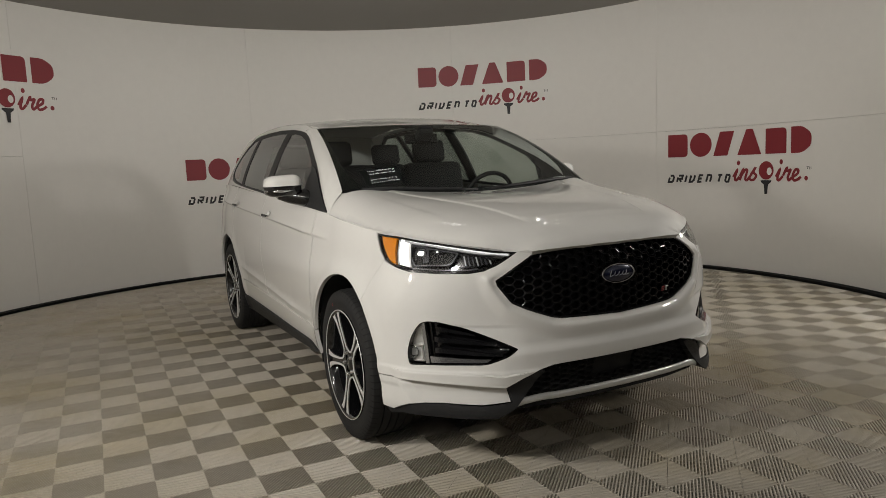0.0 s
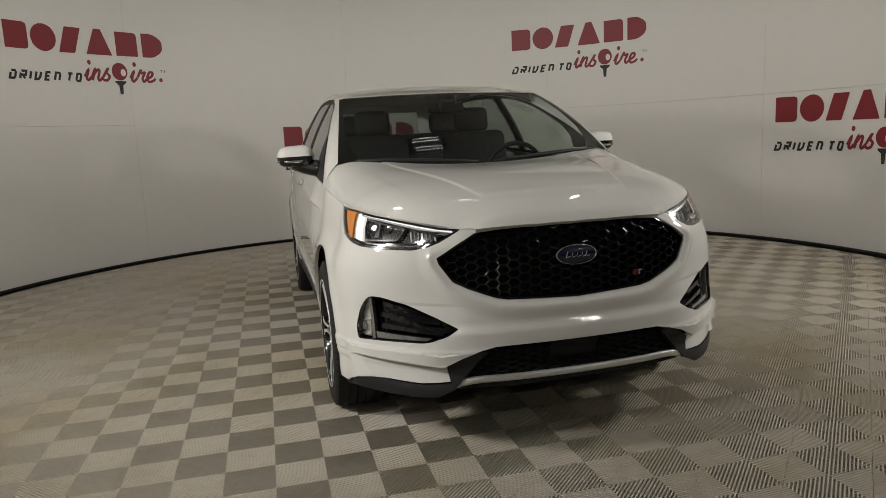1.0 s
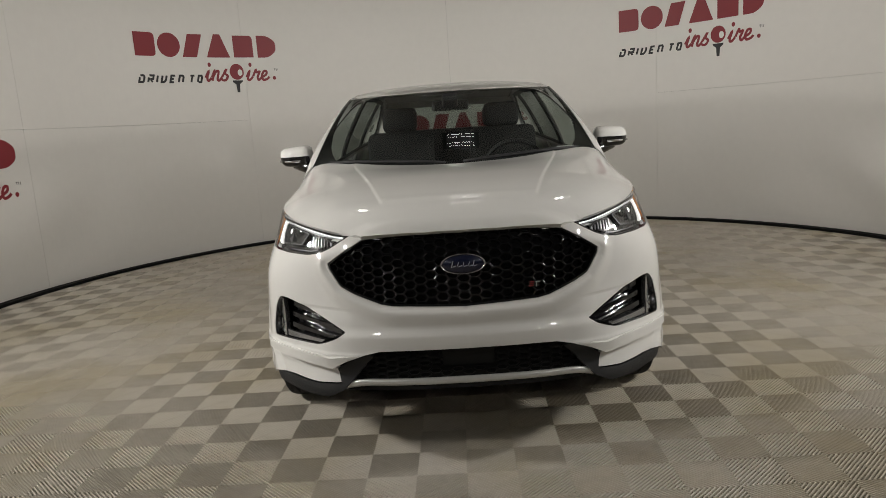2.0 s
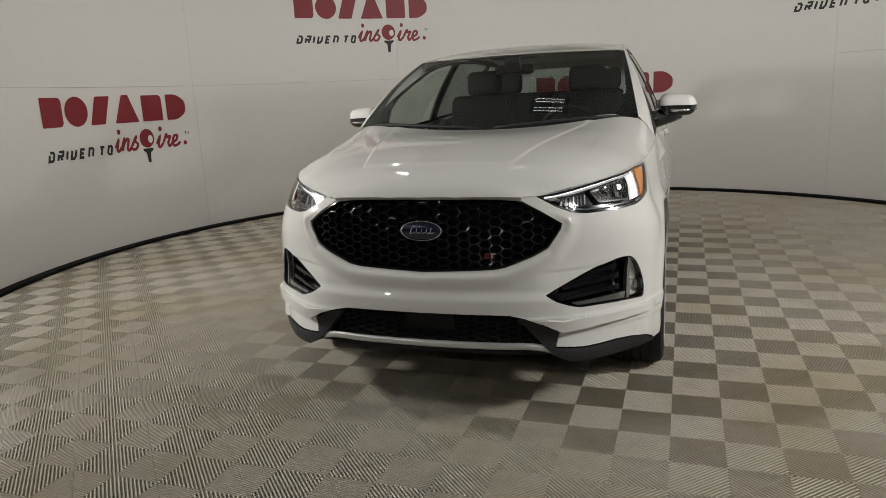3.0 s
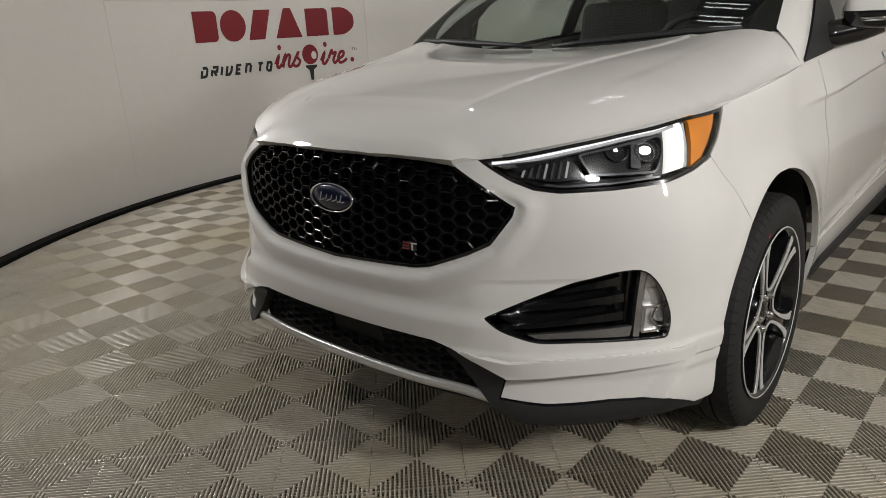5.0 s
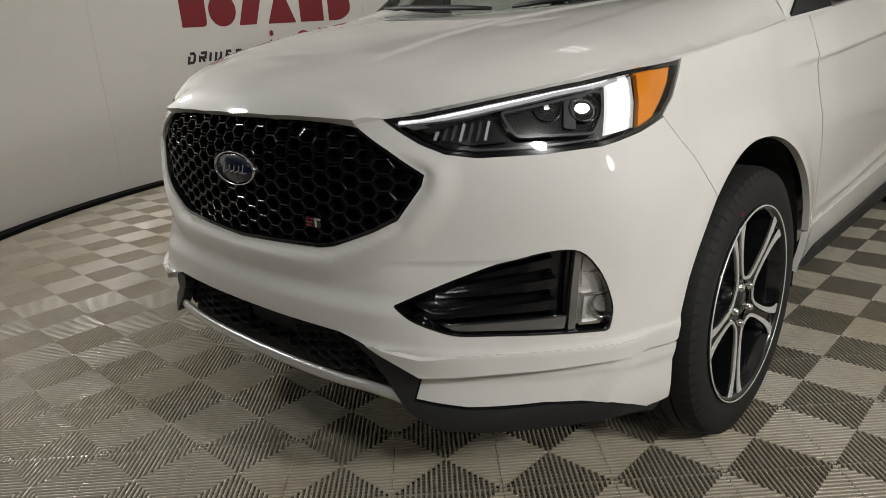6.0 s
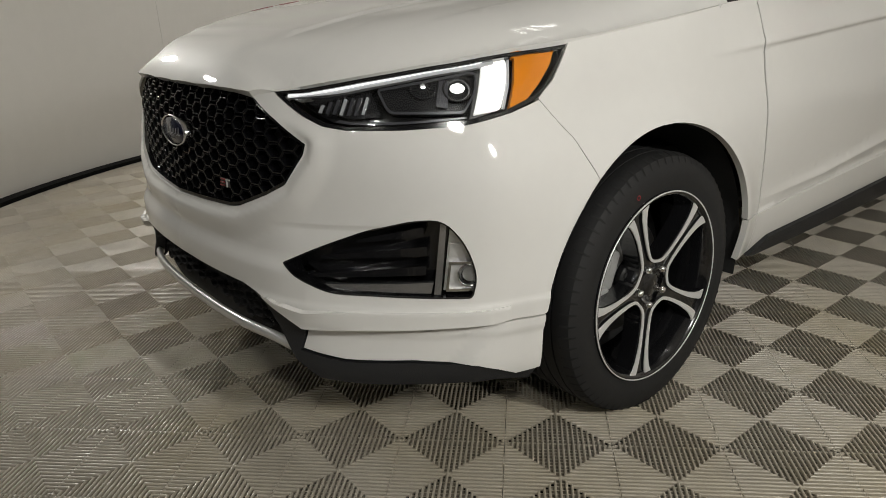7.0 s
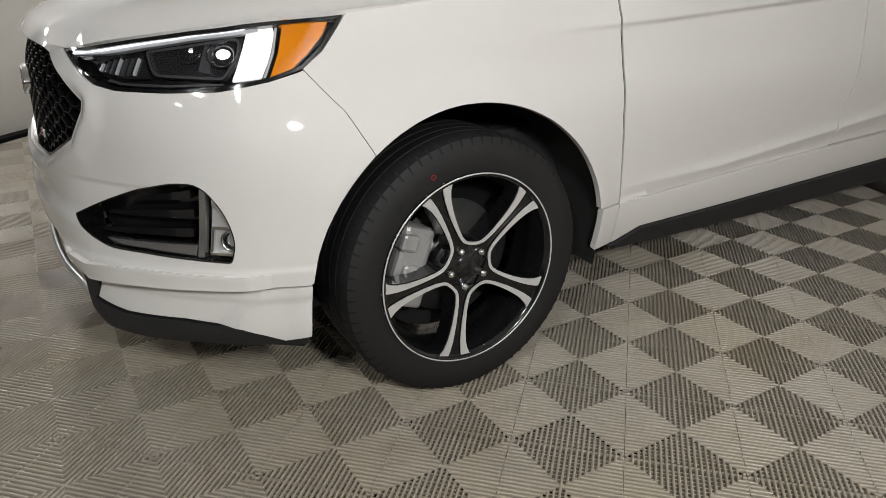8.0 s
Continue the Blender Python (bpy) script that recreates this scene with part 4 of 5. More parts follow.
    # lining behind each arch
    for cy in (0, REAR_Y):
        vs, fs = [], []
        for k in range(21):
            a = math.pi * (-.065 + 1.13 * k / 20)
            for x, r in ((.92, .474), (.60, .48), (.52, .30)):
                vs.append((side * x, cy - .03 + r * math.cos(a), ARCH_Z + r * math.sin(a)))
        fs = [(3 * k + i, 3 * k + i + 1, 3 * k + i + 4, 3 * k + i + 3) for k in range(20) for i in range(2)]
        mesh_part("arch_liner", vs, fs, LINER, car)

# underside
part("underbody", box((1.2, 4.1, .10), pose(0, 1.25, .33), .02), LINER, car)
vs = [(-.60, -.84, .30), (.60, -.84, .30), (.80, -.55, .285), (.62, .0, .27), (-.62, .0, .27), (-.80, -.55, .285)]
mesh_part("undertray", vs, [(5, 4, 3, 2, 1, 0)], LINER, car, "", False)

# ---- lamps, glass, cabin, wheels ----
for side in (1, -1):
    flip = (lambda p: p) if side > 0 else mirror_poly
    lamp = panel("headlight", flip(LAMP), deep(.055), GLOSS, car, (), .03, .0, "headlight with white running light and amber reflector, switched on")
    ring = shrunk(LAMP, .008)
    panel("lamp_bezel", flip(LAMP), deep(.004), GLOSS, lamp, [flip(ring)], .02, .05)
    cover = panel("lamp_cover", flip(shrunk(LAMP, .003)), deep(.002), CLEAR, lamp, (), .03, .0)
    cover.visible_shadow = False
    # the running light: a light pipe along the top edge, then a broad block at the outer end
    top = lambda s: float(np.interp(s, [LAMP_TIP[0]] + [p[0] for p in LAMP_TOP], [LAMP_TIP[1]] + [p[1] for p in LAMP_TOP]))
    pipe = lambda s: float(np.interp(s, [.523, .72, .90, 1.10], [.964, .995, 1.019, 1.037]))
    ss = np.linspace(.530, 1.085, 12)
    panel("light_pipe", flip(([(s, pipe(s) + .002) for s in ss] + [(s, pipe(s) - .004 - .015 * min(1, (s - .50) / .15)) for s in ss[::-1]])[::-1]), deep(.015), PIPE, lamp, (), .02, .012, "frosted light pipe")
    panel("light_guide", flip(([(s, min(pipe(s) + .003, top(s) - .0085)) for s in ss] + [(s, pipe(s) - .003 - .0065 * min(1, (s - .50) / .15)) for s in ss[::-1]])[::-1]), deep(.009), GUIDE, lamp, (), .02, .006, "thin white light strip, lit")
    block_line = rounded([(1.000, .915), (1.082, .920), (1.112, .968), (1.130, 1.022), (1.085, 1.034), (1.052, 1.022), (1.040, 1.000), (1.020, .958)], [.002, .006, .02, .012, .01, .01, .01, .02])
    panel("running_light", flip(block_line), deep(.022), DRL, lamp, (), .02, .012, "broad white running light, lit")
    panel("light_rib", flip([(1.087, .921), (1.094, .921), (1.121, .970), (1.137, 1.022), (1.131, 1.022), (1.114, .970)]), deep(.019), PIPE, lamp, (), .02, .008)
    amber = [(1.104, .922), (1.158, .937), (1.205, .966), (1.250, 1.005), (1.270, 1.036), (1.268, top(1.268) - .012), (1.18, top(1.18) - .010), (1.100, top(1.10) - .009), (1.116, 1.034), (1.148, 1.024), (1.131, .972)]
    panel("amber_reflector", flip(amber), deep(.012), AMBER, lamp, (), .012, .012, "orange reflector")
    panel("amber_prism", flip([(1.124, 1.036), (1.176, 1.028), (1.188, 1.036), (1.14, 1.044)]), deep(.009), AMBER, lamp, (), .02, .006)
    # dark lens box with its frame, a projector and a smaller reflector lamp
    lens = rounded([(.790, .922), (.975, .917), (1.012, .960), (1.022, .998), (1.000, 1.004), (.755, .974)], [.016, .012, .012, .014, .014, .014])
    panel("lens_box", flip(lens), deep(.046), LENSBOX, lamp, (), .02, .0)
    panel("lens_frame", flip(lens), deep(.026), SMOKE, lamp, [flip(shrunk(lens, .0055))], .02, .022, "smoke grey lens frame")
    for s0, z, r, d in ((.962, .966, .031, .040), (.872, .970, .027, .044)):
        m = frame_at(deep(d), side * s0, z) @ pose(0, 0, 0, 90)
        mesh_part("projector_bowl", *disc([(-.012, r * .80), (.004, r * 1.12), (.007, r * 1.08), (.006, r * .98), (-.008, r * .74)], m, .9), LENSBOX, lamp)
        mesh_part("projector_lens", *disc([(-.004, r * .80), (.006, r * .72), (.013, r * .42), (.015, .0005)], m, .9), CLEAR, lamp)
        # the bright glint in each projector is put in as a glowing disc
        mesh_part("projector_glint", *disc([(-.006, r * .55), (-.003, r * .45), (-.001, .0005)], m @ pose(0, .004, 0), .7 if s0 > .9 else .5), PROJ, lamp, "lit lamp")
    panel("projector_shelf", flip(rounded([(.905, .934), (.935, .928), (.940, .994), (.918, .992)], .006)), deep(.034), SMOKE, lamp, (), .02, .014)
    panel("lower_bezel", flip([(.660, .908), (.704, .902), (.840, .902), (.978, .908), (.980, .912), (.840, .907), (.708, .907), (.672, .913)]), deep(.018), SMOKE, lamp, (), .02, .012)
    panel("inner_reflector", flip([(.580, .948), (.628, .922), (.690, .910), (.770, .914), (.735, .968), (.640, .962)]), deep(.042), LENSBOX, lamp, (), .02, .01)
    panel("inner_step", flip([(.545, .958), (.600, .938), (.660, .956), (.742, .972), (.738, .984), (.640, .970)]), deep(.030), LENSBOX, lamp, (), .02, .012)
    for k in range(7):
        s0 = .605 + .019 * k
        panel("lamp_fin", flip([(s0, .925 + .001 * k - .010 * min(1, k / 4)), (s0 + .006, .924 + .001 * k - .010 * min(1, k / 4)), (s0 + .016, .950 + .001 * k), (s0 + .010, .952 + .001 * k)]), deep(.036), SMOKE if k % 3 else PIPE, lamp, (), .02, .006)
    panel("tip_reflector", flip([(.540, .955), (.566, .947), (.600, .951), (.575, .962)]), deep(.022), CHROME, lamp, (), .02, .006)

    # fog lamp pocket
    pocket = panel("fog_pocket", flip(FOG), deep(.075), GLOSS, car, (), .03, .0, "gloss black vent with clear fog lamp and chrome edge")
    panel("pocket_wall", flip(FOG), deep(.002), GLOSS, pocket, [flip(shrunk(FOG, .004))], .02, .075)
    for k, (z, x1) in enumerate(((.655, .79), (.610, .80), (.565, .795))):
        a, b = (.66, -.85) if k == 0 else ((.58, -.90) if k == 1 else (.56, -.91)), (x1, -.735)
        s0, s1 = s_at(*a), s_at(*b)
        panel("louvre", flip(rounded([(s0, z - .030 + .004 * k), (s1, z - .008), (s1, z + .014), (s0, z - .022 + .004 * k)], .004)), deep(.038 - .004 * k), GLOSS, pocket, (), .02, .03)
    panel("chrome_edge", flip([sz(.60, -.887, .535), sz(.62, -.875, .523), sz(.80, -.725, .518), sz(.806, -.72, .545), sz(.70, -.82, .538)]), deep(.016), BRIGHT, pocket, (), .02, .015, "satin chrome edge strip")
    panel("fog_divider", flip([sz(.806, -.72, .516), sz(.818, -.71, .516), sz(.832, -.695, .692), sz(.822, -.705, .694)]), deep(.012), BRIGHT, pocket, (), .02, .02)
    panel("fog_housing", flip([sz(.822, -.706, .520), sz(.878, -.63, .517), sz(.880, -.625, .60), sz(.862, -.655, .66), sz(.838, -.688, .688)]), deep(.032), SATIN, pocket, (), .02, .01, "silvered fog lamp bowl")
    m = frame_at(deep(.03), side * s_at(.862, -.655), .556) @ pose(0, 0, 0, 90)
    mesh_part("fog_bowl", *disc([(-.006, .006), (-.004, .016), (.004, .024), (.010, .0265), (.010, .029), (.0, .029)], m, .92), CHROME, pocket, "chrome bowl")
    mesh_part("fog_lamp", *disc([(.004, .024), (.009, .018), (.012, .009), (.0125, .0005)], m, .92), CLEAR, pocket, "clear fog lamp")
    square = [sz(.826, -.701, .520), sz(.880, -.628, .517), sz(.8815, -.622, .588), sz(.832, -.694, .590)]
    panel("fog_frame", flip(square), deep(.022), CHROME, pocket, [flip(shrunk(square, .006))], .02, .016, "chrome square frame")
    for k in range(2):
        z0 = .602 + .036 * k
        panel("bowl_facet", flip([sz(.833 + .002 * k, -.693, z0), sz(.876 - .009 * k, -.638 - .010 * k, z0), sz(.870 - .011 * k, -.648 - .012 * k, z0 + .030), sz(.835 + .002 * k, -.691, z0 + .030)]), deep(.028 - .002 * k), SATIN, pocket, (), .02, .006)

    # cabin side: painted frame, black surround, three panes
    sg = side

    def cab(y, z, sg=sg):
        return (sg * cabin_side(y, z), y, z)

    def cabd(d, sg=sg):
        return lambda y, z: (sg * (cabin_side(y, z) - d), y, z)

    pil = lambda z: float(hermite([1.10, 1.225, 1.348, 1.472, 1.56, 1.61], [.262, .46, .652, .935, 1.16, 1.34], z))    # the A pillar's line on the side
    front = [(pil(z), z) for z in (1.14, 1.20, 1.26, 1.32, 1.38, 1.44, 1.50, 1.55)]
    tail = [(3.02, 1.637), (3.17, 1.575), (3.32, 1.49), (3.42, 1.40), (3.415, 1.345), (3.33, 1.29), (3.14, 1.262)]
    crown = [(1.27, 1.588), (1.45, 1.614), (1.70, 1.638), (2.10, 1.656), (2.56, 1.657), (2.85, 1.650)]
    dlo = [(.275, 1.112), (1.2, belt_z(1.2) + .006), (2.2, belt_z(2.2) + .006), (2.8, belt_z(2.8) + .006)] + tail[::-1] + crown[::-1] + front[::-1]
    rim_line = [(.262, 1.100), (1.2, belt_z(1.2) - .012), (2.2, belt_z(2.2) - .012), (3.05, belt_z(3.05) - .012), (3.56, 1.22), (3.52, 1.36), (3.42, 1.52), (3.33, rail_z(3.33))] + [(y, rail_z(y)) for y in (3.0, 2.56, 2.1, 1.7, 1.4, 1.2, 1.08)]
    rim_line += [(pil(z) - .012, z) for z in (1.55, 1.50, 1.44, 1.38, 1.32, 1.26, 1.20, 1.14)]
    panel("cabin_frame", rim_line, cab, PAINT, car, [dlo], .04, .02, turn=sg)
    glass1 = [(.78, belt_z(.78) + .022), (1.66, belt_z(1.66) + .022), (1.70, 1.60), (1.62, 1.605), (1.40, 1.582), (1.22, 1.540), (1.02, 1.465), (.84, 1.385), (.74, 1.28)]
    glass2 = [(1.80, belt_z(1.8) + .022), (2.63, belt_z(2.63) + .022), (2.70, 1.622), (2.3, 1.630), (1.84, 1.618)]
    glass3 = [(2.72, belt_z(2.72) + .022), (3.10, 1.280), (3.30, 1.310), (3.375, 1.355), (3.37, 1.40), (3.27, 1.488), (3.12, 1.562), (2.98, 1.612), (2.79, 1.618)]
    panel("window_surround", dlo, cabd(.004), PLASTIC, car, [glass1, glass2, glass3], .05, .012, turn=sg, label="black window surround")
    for g, mt in ((glass1, WINDOW), (glass2, PRIVACY), (glass3, PRIVACY)):
        o = panel("side_window", g, cabd(.008), mt, car, (), .06, 0, turn=sg, label="tinted glass")
        o.visible_shadow = False

    # A pillar between windscreen and side
    def pillar(u, v, sg=sg):
        v = max(0.0, v)
        p = Vector(screen(1.0, v))
        p.z += .001
        z = 1.102 + (1.612 - 1.102) * v
        q = Vector((cabin_side(pil(z), z), pil(z) - .004, z))
        r = p.lerp(q, u) + Vector((.009 + .008 * min(1, 5 * v), -.004, .004 + .005 * min(1, 5 * v))) * (4 * u * (1 - u)) * (1 - .5 * v)
        return (sg * r.x, r.y, r.z)
    panel("windscreen_pillar", [(0, .0), (1, .0), (1, 1), (0, 1)], pillar, PAINT, car, (), .04, 0, turn=sg)

    # door mirror
    vs, fs = [], []
    n = 20
    for i in range(13):
        t = i / 12
        x = .885 + .222 * t
        w = (1 - abs(2 * t - 1) ** 4) ** .5 * .5 + .5 * (1 - (abs(2 * t - 1)) ** 8)
        hz, hy = .068 * w * (1 - .12 * t), .072 * w
        for k in range(n):
            a = 2 * math.pi * k / n
            ca, sa = math.cos(a), math.sin(a)
            e = lambda c: math.copysign(abs(c) ** .62, c)
            vs.append((sg * x, .735 + .03 * t + hy * e(ca) + (.02 if ca > 0 else 0) * w, 1.262 - .004 * t + hz * e(sa)))
    for i in range(12):
        for k in range(n):
            q = (i * n + k, i * n + (k + 1) % n, (i + 1) * n + (k + 1) % n, (i + 1) * n + k)
            fs.append(q if sg < 0 else q[::-1])
    fs += [tuple(range(n)) if sg > 0 else tuple(range(n))[::-1], tuple(12 * n + k for k in range(n))[::-1 if sg > 0 else 1]]
    split = [f for f in fs if sum(vs[i][2] for i in f) / len(f) > 1.254]
    rest = [f for f in fs if sum(vs[i][2] for i in f) / len(f) <= 1.254]
    mir = mesh_part("door_mirror", vs, split, PAINT, car, "white door mirror shell")
    mesh_part("mirror_base", vs, rest, GLOSS, mir, "gloss black lower half")
    vs2, fs2 = tube([(sg * .80, .70, 1.165), (sg * .88, .73, 1.185), (sg * .95, .75, 1.200), (sg * 1.02, .755, 1.212)], [.058, .052, .046, .030], 12)
    vs2 = [(x, .72 + (y - .72) * 1.35, z) for x, y, z in vs2]
    mesh_part("mirror_arm", vs2, fs2, GLOSS, mir)
    vs2, fs2 = tube([(sg * .96, .668, 1.232), (sg * 1.05, .688, 1.232), (sg * 1.10, .735, 1.234)], .0075, 8)
    mesh_part("mirror_indicator", vs2, fs2, CHROME, mir, "clear indicator strip")
    panel("mirror_sail", [(.30, 1.117), (.80, 1.138), (.80, 1.26), (.77, 1.37), (.70, 1.352), (.60, 1.30), (.44, 1.20)], cabd(-.003), PLASTIC, car, (), .05, .01, turn=sg, label="black corner plate")
    vs2, fs2 = tube([Vector(screen(sg * u, v)) + Vector((0, -.010, .014)) for u, v in ((.88, .012), (.70, .030), (.45, .036), (.20, .030), (.06, .018))], [.006, .011, .011, .009, .006], 8)
    mesh_part("wiper", vs2, fs2, PLASTIC, car)

# windscreen, roof, rear glass
def glass_stroke(u0, v0, u1, v1):
    vs, fs = tube([Vector(screen(u0, v0)) + Vector((0, .004, -.004)), Vector(screen(u1, v1)) + Vector((0, .004, -.004))], .0022, 6)
    mesh_part("marker_stroke", vs, fs, PAPER, car, "white marker stroke on the glass")


for _k in range(3):
    glass_stroke(.925 + .006 * _k, .285 + .035 * _k, .948 + .004 * _k, .296 + .035 * _k)
RIM = mirrored([(0, 0), (.2, 0), (.5, 0), (.82, 0), (1, 0), (1, .18), (1, .5), (1, 1), (.5, 1), (0, 1)])
screen_glass = panel("windscreen", RIM, screen, SCREEN, car, (), .08, 0, "tinted glass")
screen_glass.visible_shadow = False
inner = mirrored([(0, .03), (.80, .035), (.85, .065), (.89, .12), (.925, .21), (.95, .36), (.964, .6), (.968, .975), (.25, .975), (.20, .93), (0, .93)])
panel("windscreen_band", RIM, lambda u, v: tuple(Vector(screen(u, v)) - Vector((0, -.6, .8)) * .006), GLOSS, car, [inner], .06, 0, "black printed band round the glass")
panel("roof", [(-1, 0), (-.5, 0), (0, 0), (.5, 0), (1, 0), (1, 1), (-1, 1)], roof, PAINT, car, (), .06, 0)


def tailglass(u, v):
    a, b = Vector(roof(u, 1)), Vector((.70 * u, 3.66 - .04 * u * u, 1.18))
    return tuple(b.lerp(a, v))


o = panel("rear_window", [(-.66, .20), (.66, .20), (.60, .86), (-.60, .86)], tailglass, PRIVACY, car, (), .1, 0, "dark privacy glass")
o.visible_shadow = False
panel("tailgate", [(-1.0, -.1), (1.0, -.1), (1.0, 1), (-1.0, 1)], tailglass, PAINT, car, [[(-.66, .20), (.66, .20), (.60, .86), (-.60, .86)]], .1, .02)

# cabin inside
part("cabin_floor", box((1.5, 3.2, .3), pose(0, 1.75, .55), .03), TRIMS, car)
for sg in (1, -1):
    part("door_card", box((.06, 2.6, .46), pose(sg * .80, 1.75, .86), .02), TRIMS, car)
bm = box((1.52, .42, .18), pose(0, .42, 1.05, -6), .05)
block(bm, (.42, .14, .07), pose(.38, .50, 1.16), .03)
part("dashboard", bm, TRIMS, car)


def car_seat(x, y, wide):
    b = box((wide, .50, .16), pose(x, y, .74, 6), .05)
    seat = part("seat", b, CLOTH, car, "black upholstered seat", True)
    part("backrest", box((wide * .94, .14, .62), pose(x, y + .30, 1.06, -14), .05), CLOTH, seat, "", True)
    for k in ((0,) if wide < .8 else (-.42, .42)):
        part("headrest", box((.26, .10, .18), pose(x + k, y + .40, 1.45, -10), .04), CLOTH, seat, "", True)
        for q in (-.06, .06):
            vs, fs = tube([(x + k + q, y + .38, 1.34), (x + k + q, y + .40, 1.42)], .007, 6)
            mesh_part("headrest_post", vs, fs, CHROME, seat)


car_seat(-.38, 1.20, .52)
car_seat(.38, 1.20, .52)
car_seat(0, 2.15, 1.25)
wheel_pts = [(.38 + .185 * math.cos(a), .72 - .06 * math.sin(a), 1.10 + .175 * math.sin(a)) for a in (2 * math.pi * k / 24 for k in range(25))]
vs, fs = tube(wheel_pts, .015, 8)
sw = mesh_part("steering_wheel", vs, fs, TRIMS, car)
part("wheel_boss", box((.30, .05, .10), pose(.38, .70, 1.10, -20), .02), TRIMS, sw)
part("inner_mirror", box((.24, .03, .065), pose(0, .93, 1.52, -10), .012), GLOSS, car)
part("mirror_mount", box((.10, .10, .06), pose(0, .88, 1.55, -35), .015), TRIMS, car)
sticker = part("window_sticker", box((.10, .002, .045), Matrix.Translation(Vector(screen(.80, .045)) + Vector((0, .012, -.008))) @ pose(0, 0, 0, -35, 0, 8)), PAPER, car, "white paper slip with plain dark bars")
for k in range(3):
    part("sticker_bar", box((.07, .002, .004), Matrix.Translation(Vector(screen(.80, .045)) + Vector((0, .0095, -.006 + .009 * (k - 1)))) @ pose(0, 0, 0, -35, 0, 8)), INK, sticker)


# wheels
def build_wheel(m):
    wheel = thing("wheel", "", "")
    wheel.parent = car
    tyre = [(-.118, .276), (-.126, .308), (-.124, .342), (-.112, .367), (-.09, .3755), (.09, .3755), (.112, .367), (.124, .342), (.126, .308), (.118, .276), (.10, .26), (-.10, .26)]
    grooves = []
    xs = np.linspace(-.09, .09, 10)
    for i in (1, 3, 5, 7):
        x0, x1 = xs[i], xs[i + 1]
        grooves += [(x0 + .007, .3755), (x0 + .008, .367), (x1 - .008, .367), (x1 - .007, .3755)]
    prof = tyre[:5] + grooves + tyre[5:]
    vs, fs = lathe(prof, 96, "x", True)
    ty = mesh_part("tyre", vs, fs, RUBBER, wheel, "black rubber tyre")
    ty.data.set_sharp_from_angle(angle=radians(32))
    vs, fs, n = [], [], 0
    for k in range(72):
        a = 2 * math.pi * k / 72
        for sx in (-1, 1):
            c0, s0 = math.cos(a), math.sin(a)
            pts = [(sx * .086, .3764, -.0036), (sx * .086, .3764, .0030), (sx * .1125, .3686, .0042), (sx * .1125, .3686, -.0022), (sx * .1215, .350, .004), (sx * .1215, .350, .000)]
            vs += [(x + sx * .0006, r * c0 - w * s0, r * s0 + w * c0) for x, r, w in pts]
            q = [(n, n + 1, n + 2, n + 3), (n + 3, n + 2, n + 4, n + 5)]
            fs += q if sx < 0 else [f[::-1] for f in q]
            n += 6
    tagged(mesh_part("tread_pattern", vs, fs, DARK, ty), kind="stuff")
    vs, fs = lathe([(-.10, .268), (.09, .258), (.105, .268), (.118, .276), (.124, .276), (.1255, .271), (.124, .266), (.108, .259), (.06, .246), (-.10, .240)], 64, "x", True)
    rim = mesh_part("rim", vs, fs, GLOSS, wheel, "gloss black rim with machined silver faces")
    vs, fs = lathe([(.1245, .2755), (.1268, .2750), (.1268, .2722), (.1245, .2710)], 72)
    mesh_part("rim_edge", vs, fs, MACHINED, rim)

    def face_x(r):
        return .1165 - .020 * (1 - r / .26)

    def polar(x, r, a):
        return (x, r * math.cos(a), r * math.sin(a))

    # half a spoke: the machined bar's middle line from rim to the foot of the window
    bar = [(.272, 8.6, .0180), (.25, 6.8, .0142), (.225, 5.8, .0112), (.195, 5.4, .0090), (.165, 5.6, .0076), (.135, 6.6, .0066), (.112, 8.2, .0060), (.095, 10.8, .0056), (.083, 14.5, .0053), (.0755, 20.5, .0050), (.072, 28, .0048), (.0708, 36, .0047)]
    for k in range(5):
        base = radians(42.3 + 72 * k)
        vs, fs = [], []
        for r, ang, w in bar:
            a = radians(ang) + w * .96 / r
            for sgn, dx in ((-1, -.06), (-1, -.007), (1, -.007), (1, -.06)):
                vs.append(polar(face_x(r) + dx, r, base + sgn * a))
        for i in range(len(bar) - 1):
            fs += [(4 * i + j + 4, 4 * i + j + 5, 4 * i + j + 1, 4 * i + j) for j in range(3)]
        mesh_part("spoke", vs, fs, GLOSS, rim, "", False)
        for sgn in (-1, 1):
            vs, fs = [], []
            for i, (r, ang, w) in enumerate(bar):
                r0, a0, _ = bar[max(0, i - 1)]
                r1, a1, _ = bar[min(len(bar) - 1, i + 1)]
                d = Vector((r1 * math.cos(radians(a1)) - r0 * math.cos(radians(a0)), r1 * math.sin(radians(a1)) - r0 * math.sin(radians(a0)))).normalized()
                c = Vector((r * math.cos(radians(ang)), r * math.sin(radians(ang))))
                side_way = Vector((-d.y, d.x))
                if i == len(bar) - 1:
                    side_way = -c.normalized()
                for o, dx in ((1.0, -.003), (.94, .0), (-.94, .0), (-1.0, -.003)):
                    q = c + side_way * (w * .86 * o)
                    y, z = q.x, q.y * sgn
                    vs.append((face_x(r) + .001 + dx, y * math.cos(base) - z * math.sin(base), y * math.sin(base) + z * math.cos(base)))
            for i in range(len(bar) - 1):
                fs += [(4 * i + j, 4 * i + j + 1, 4 * i + j + 5, 4 * i + j + 4) for j in range(3)]
            mesh_part("spoke_face", vs, [f if sgn < 0 else f[::-1] for f in fs], MACHINED, rim, "machined silver bar", False)
        a = base
        m2 = Matrix.Translation((face_x(.06) + .0, .057 * math.cos(a), .057 * math.sin(a))) @ pose(0, 0, 0, 0, 90)
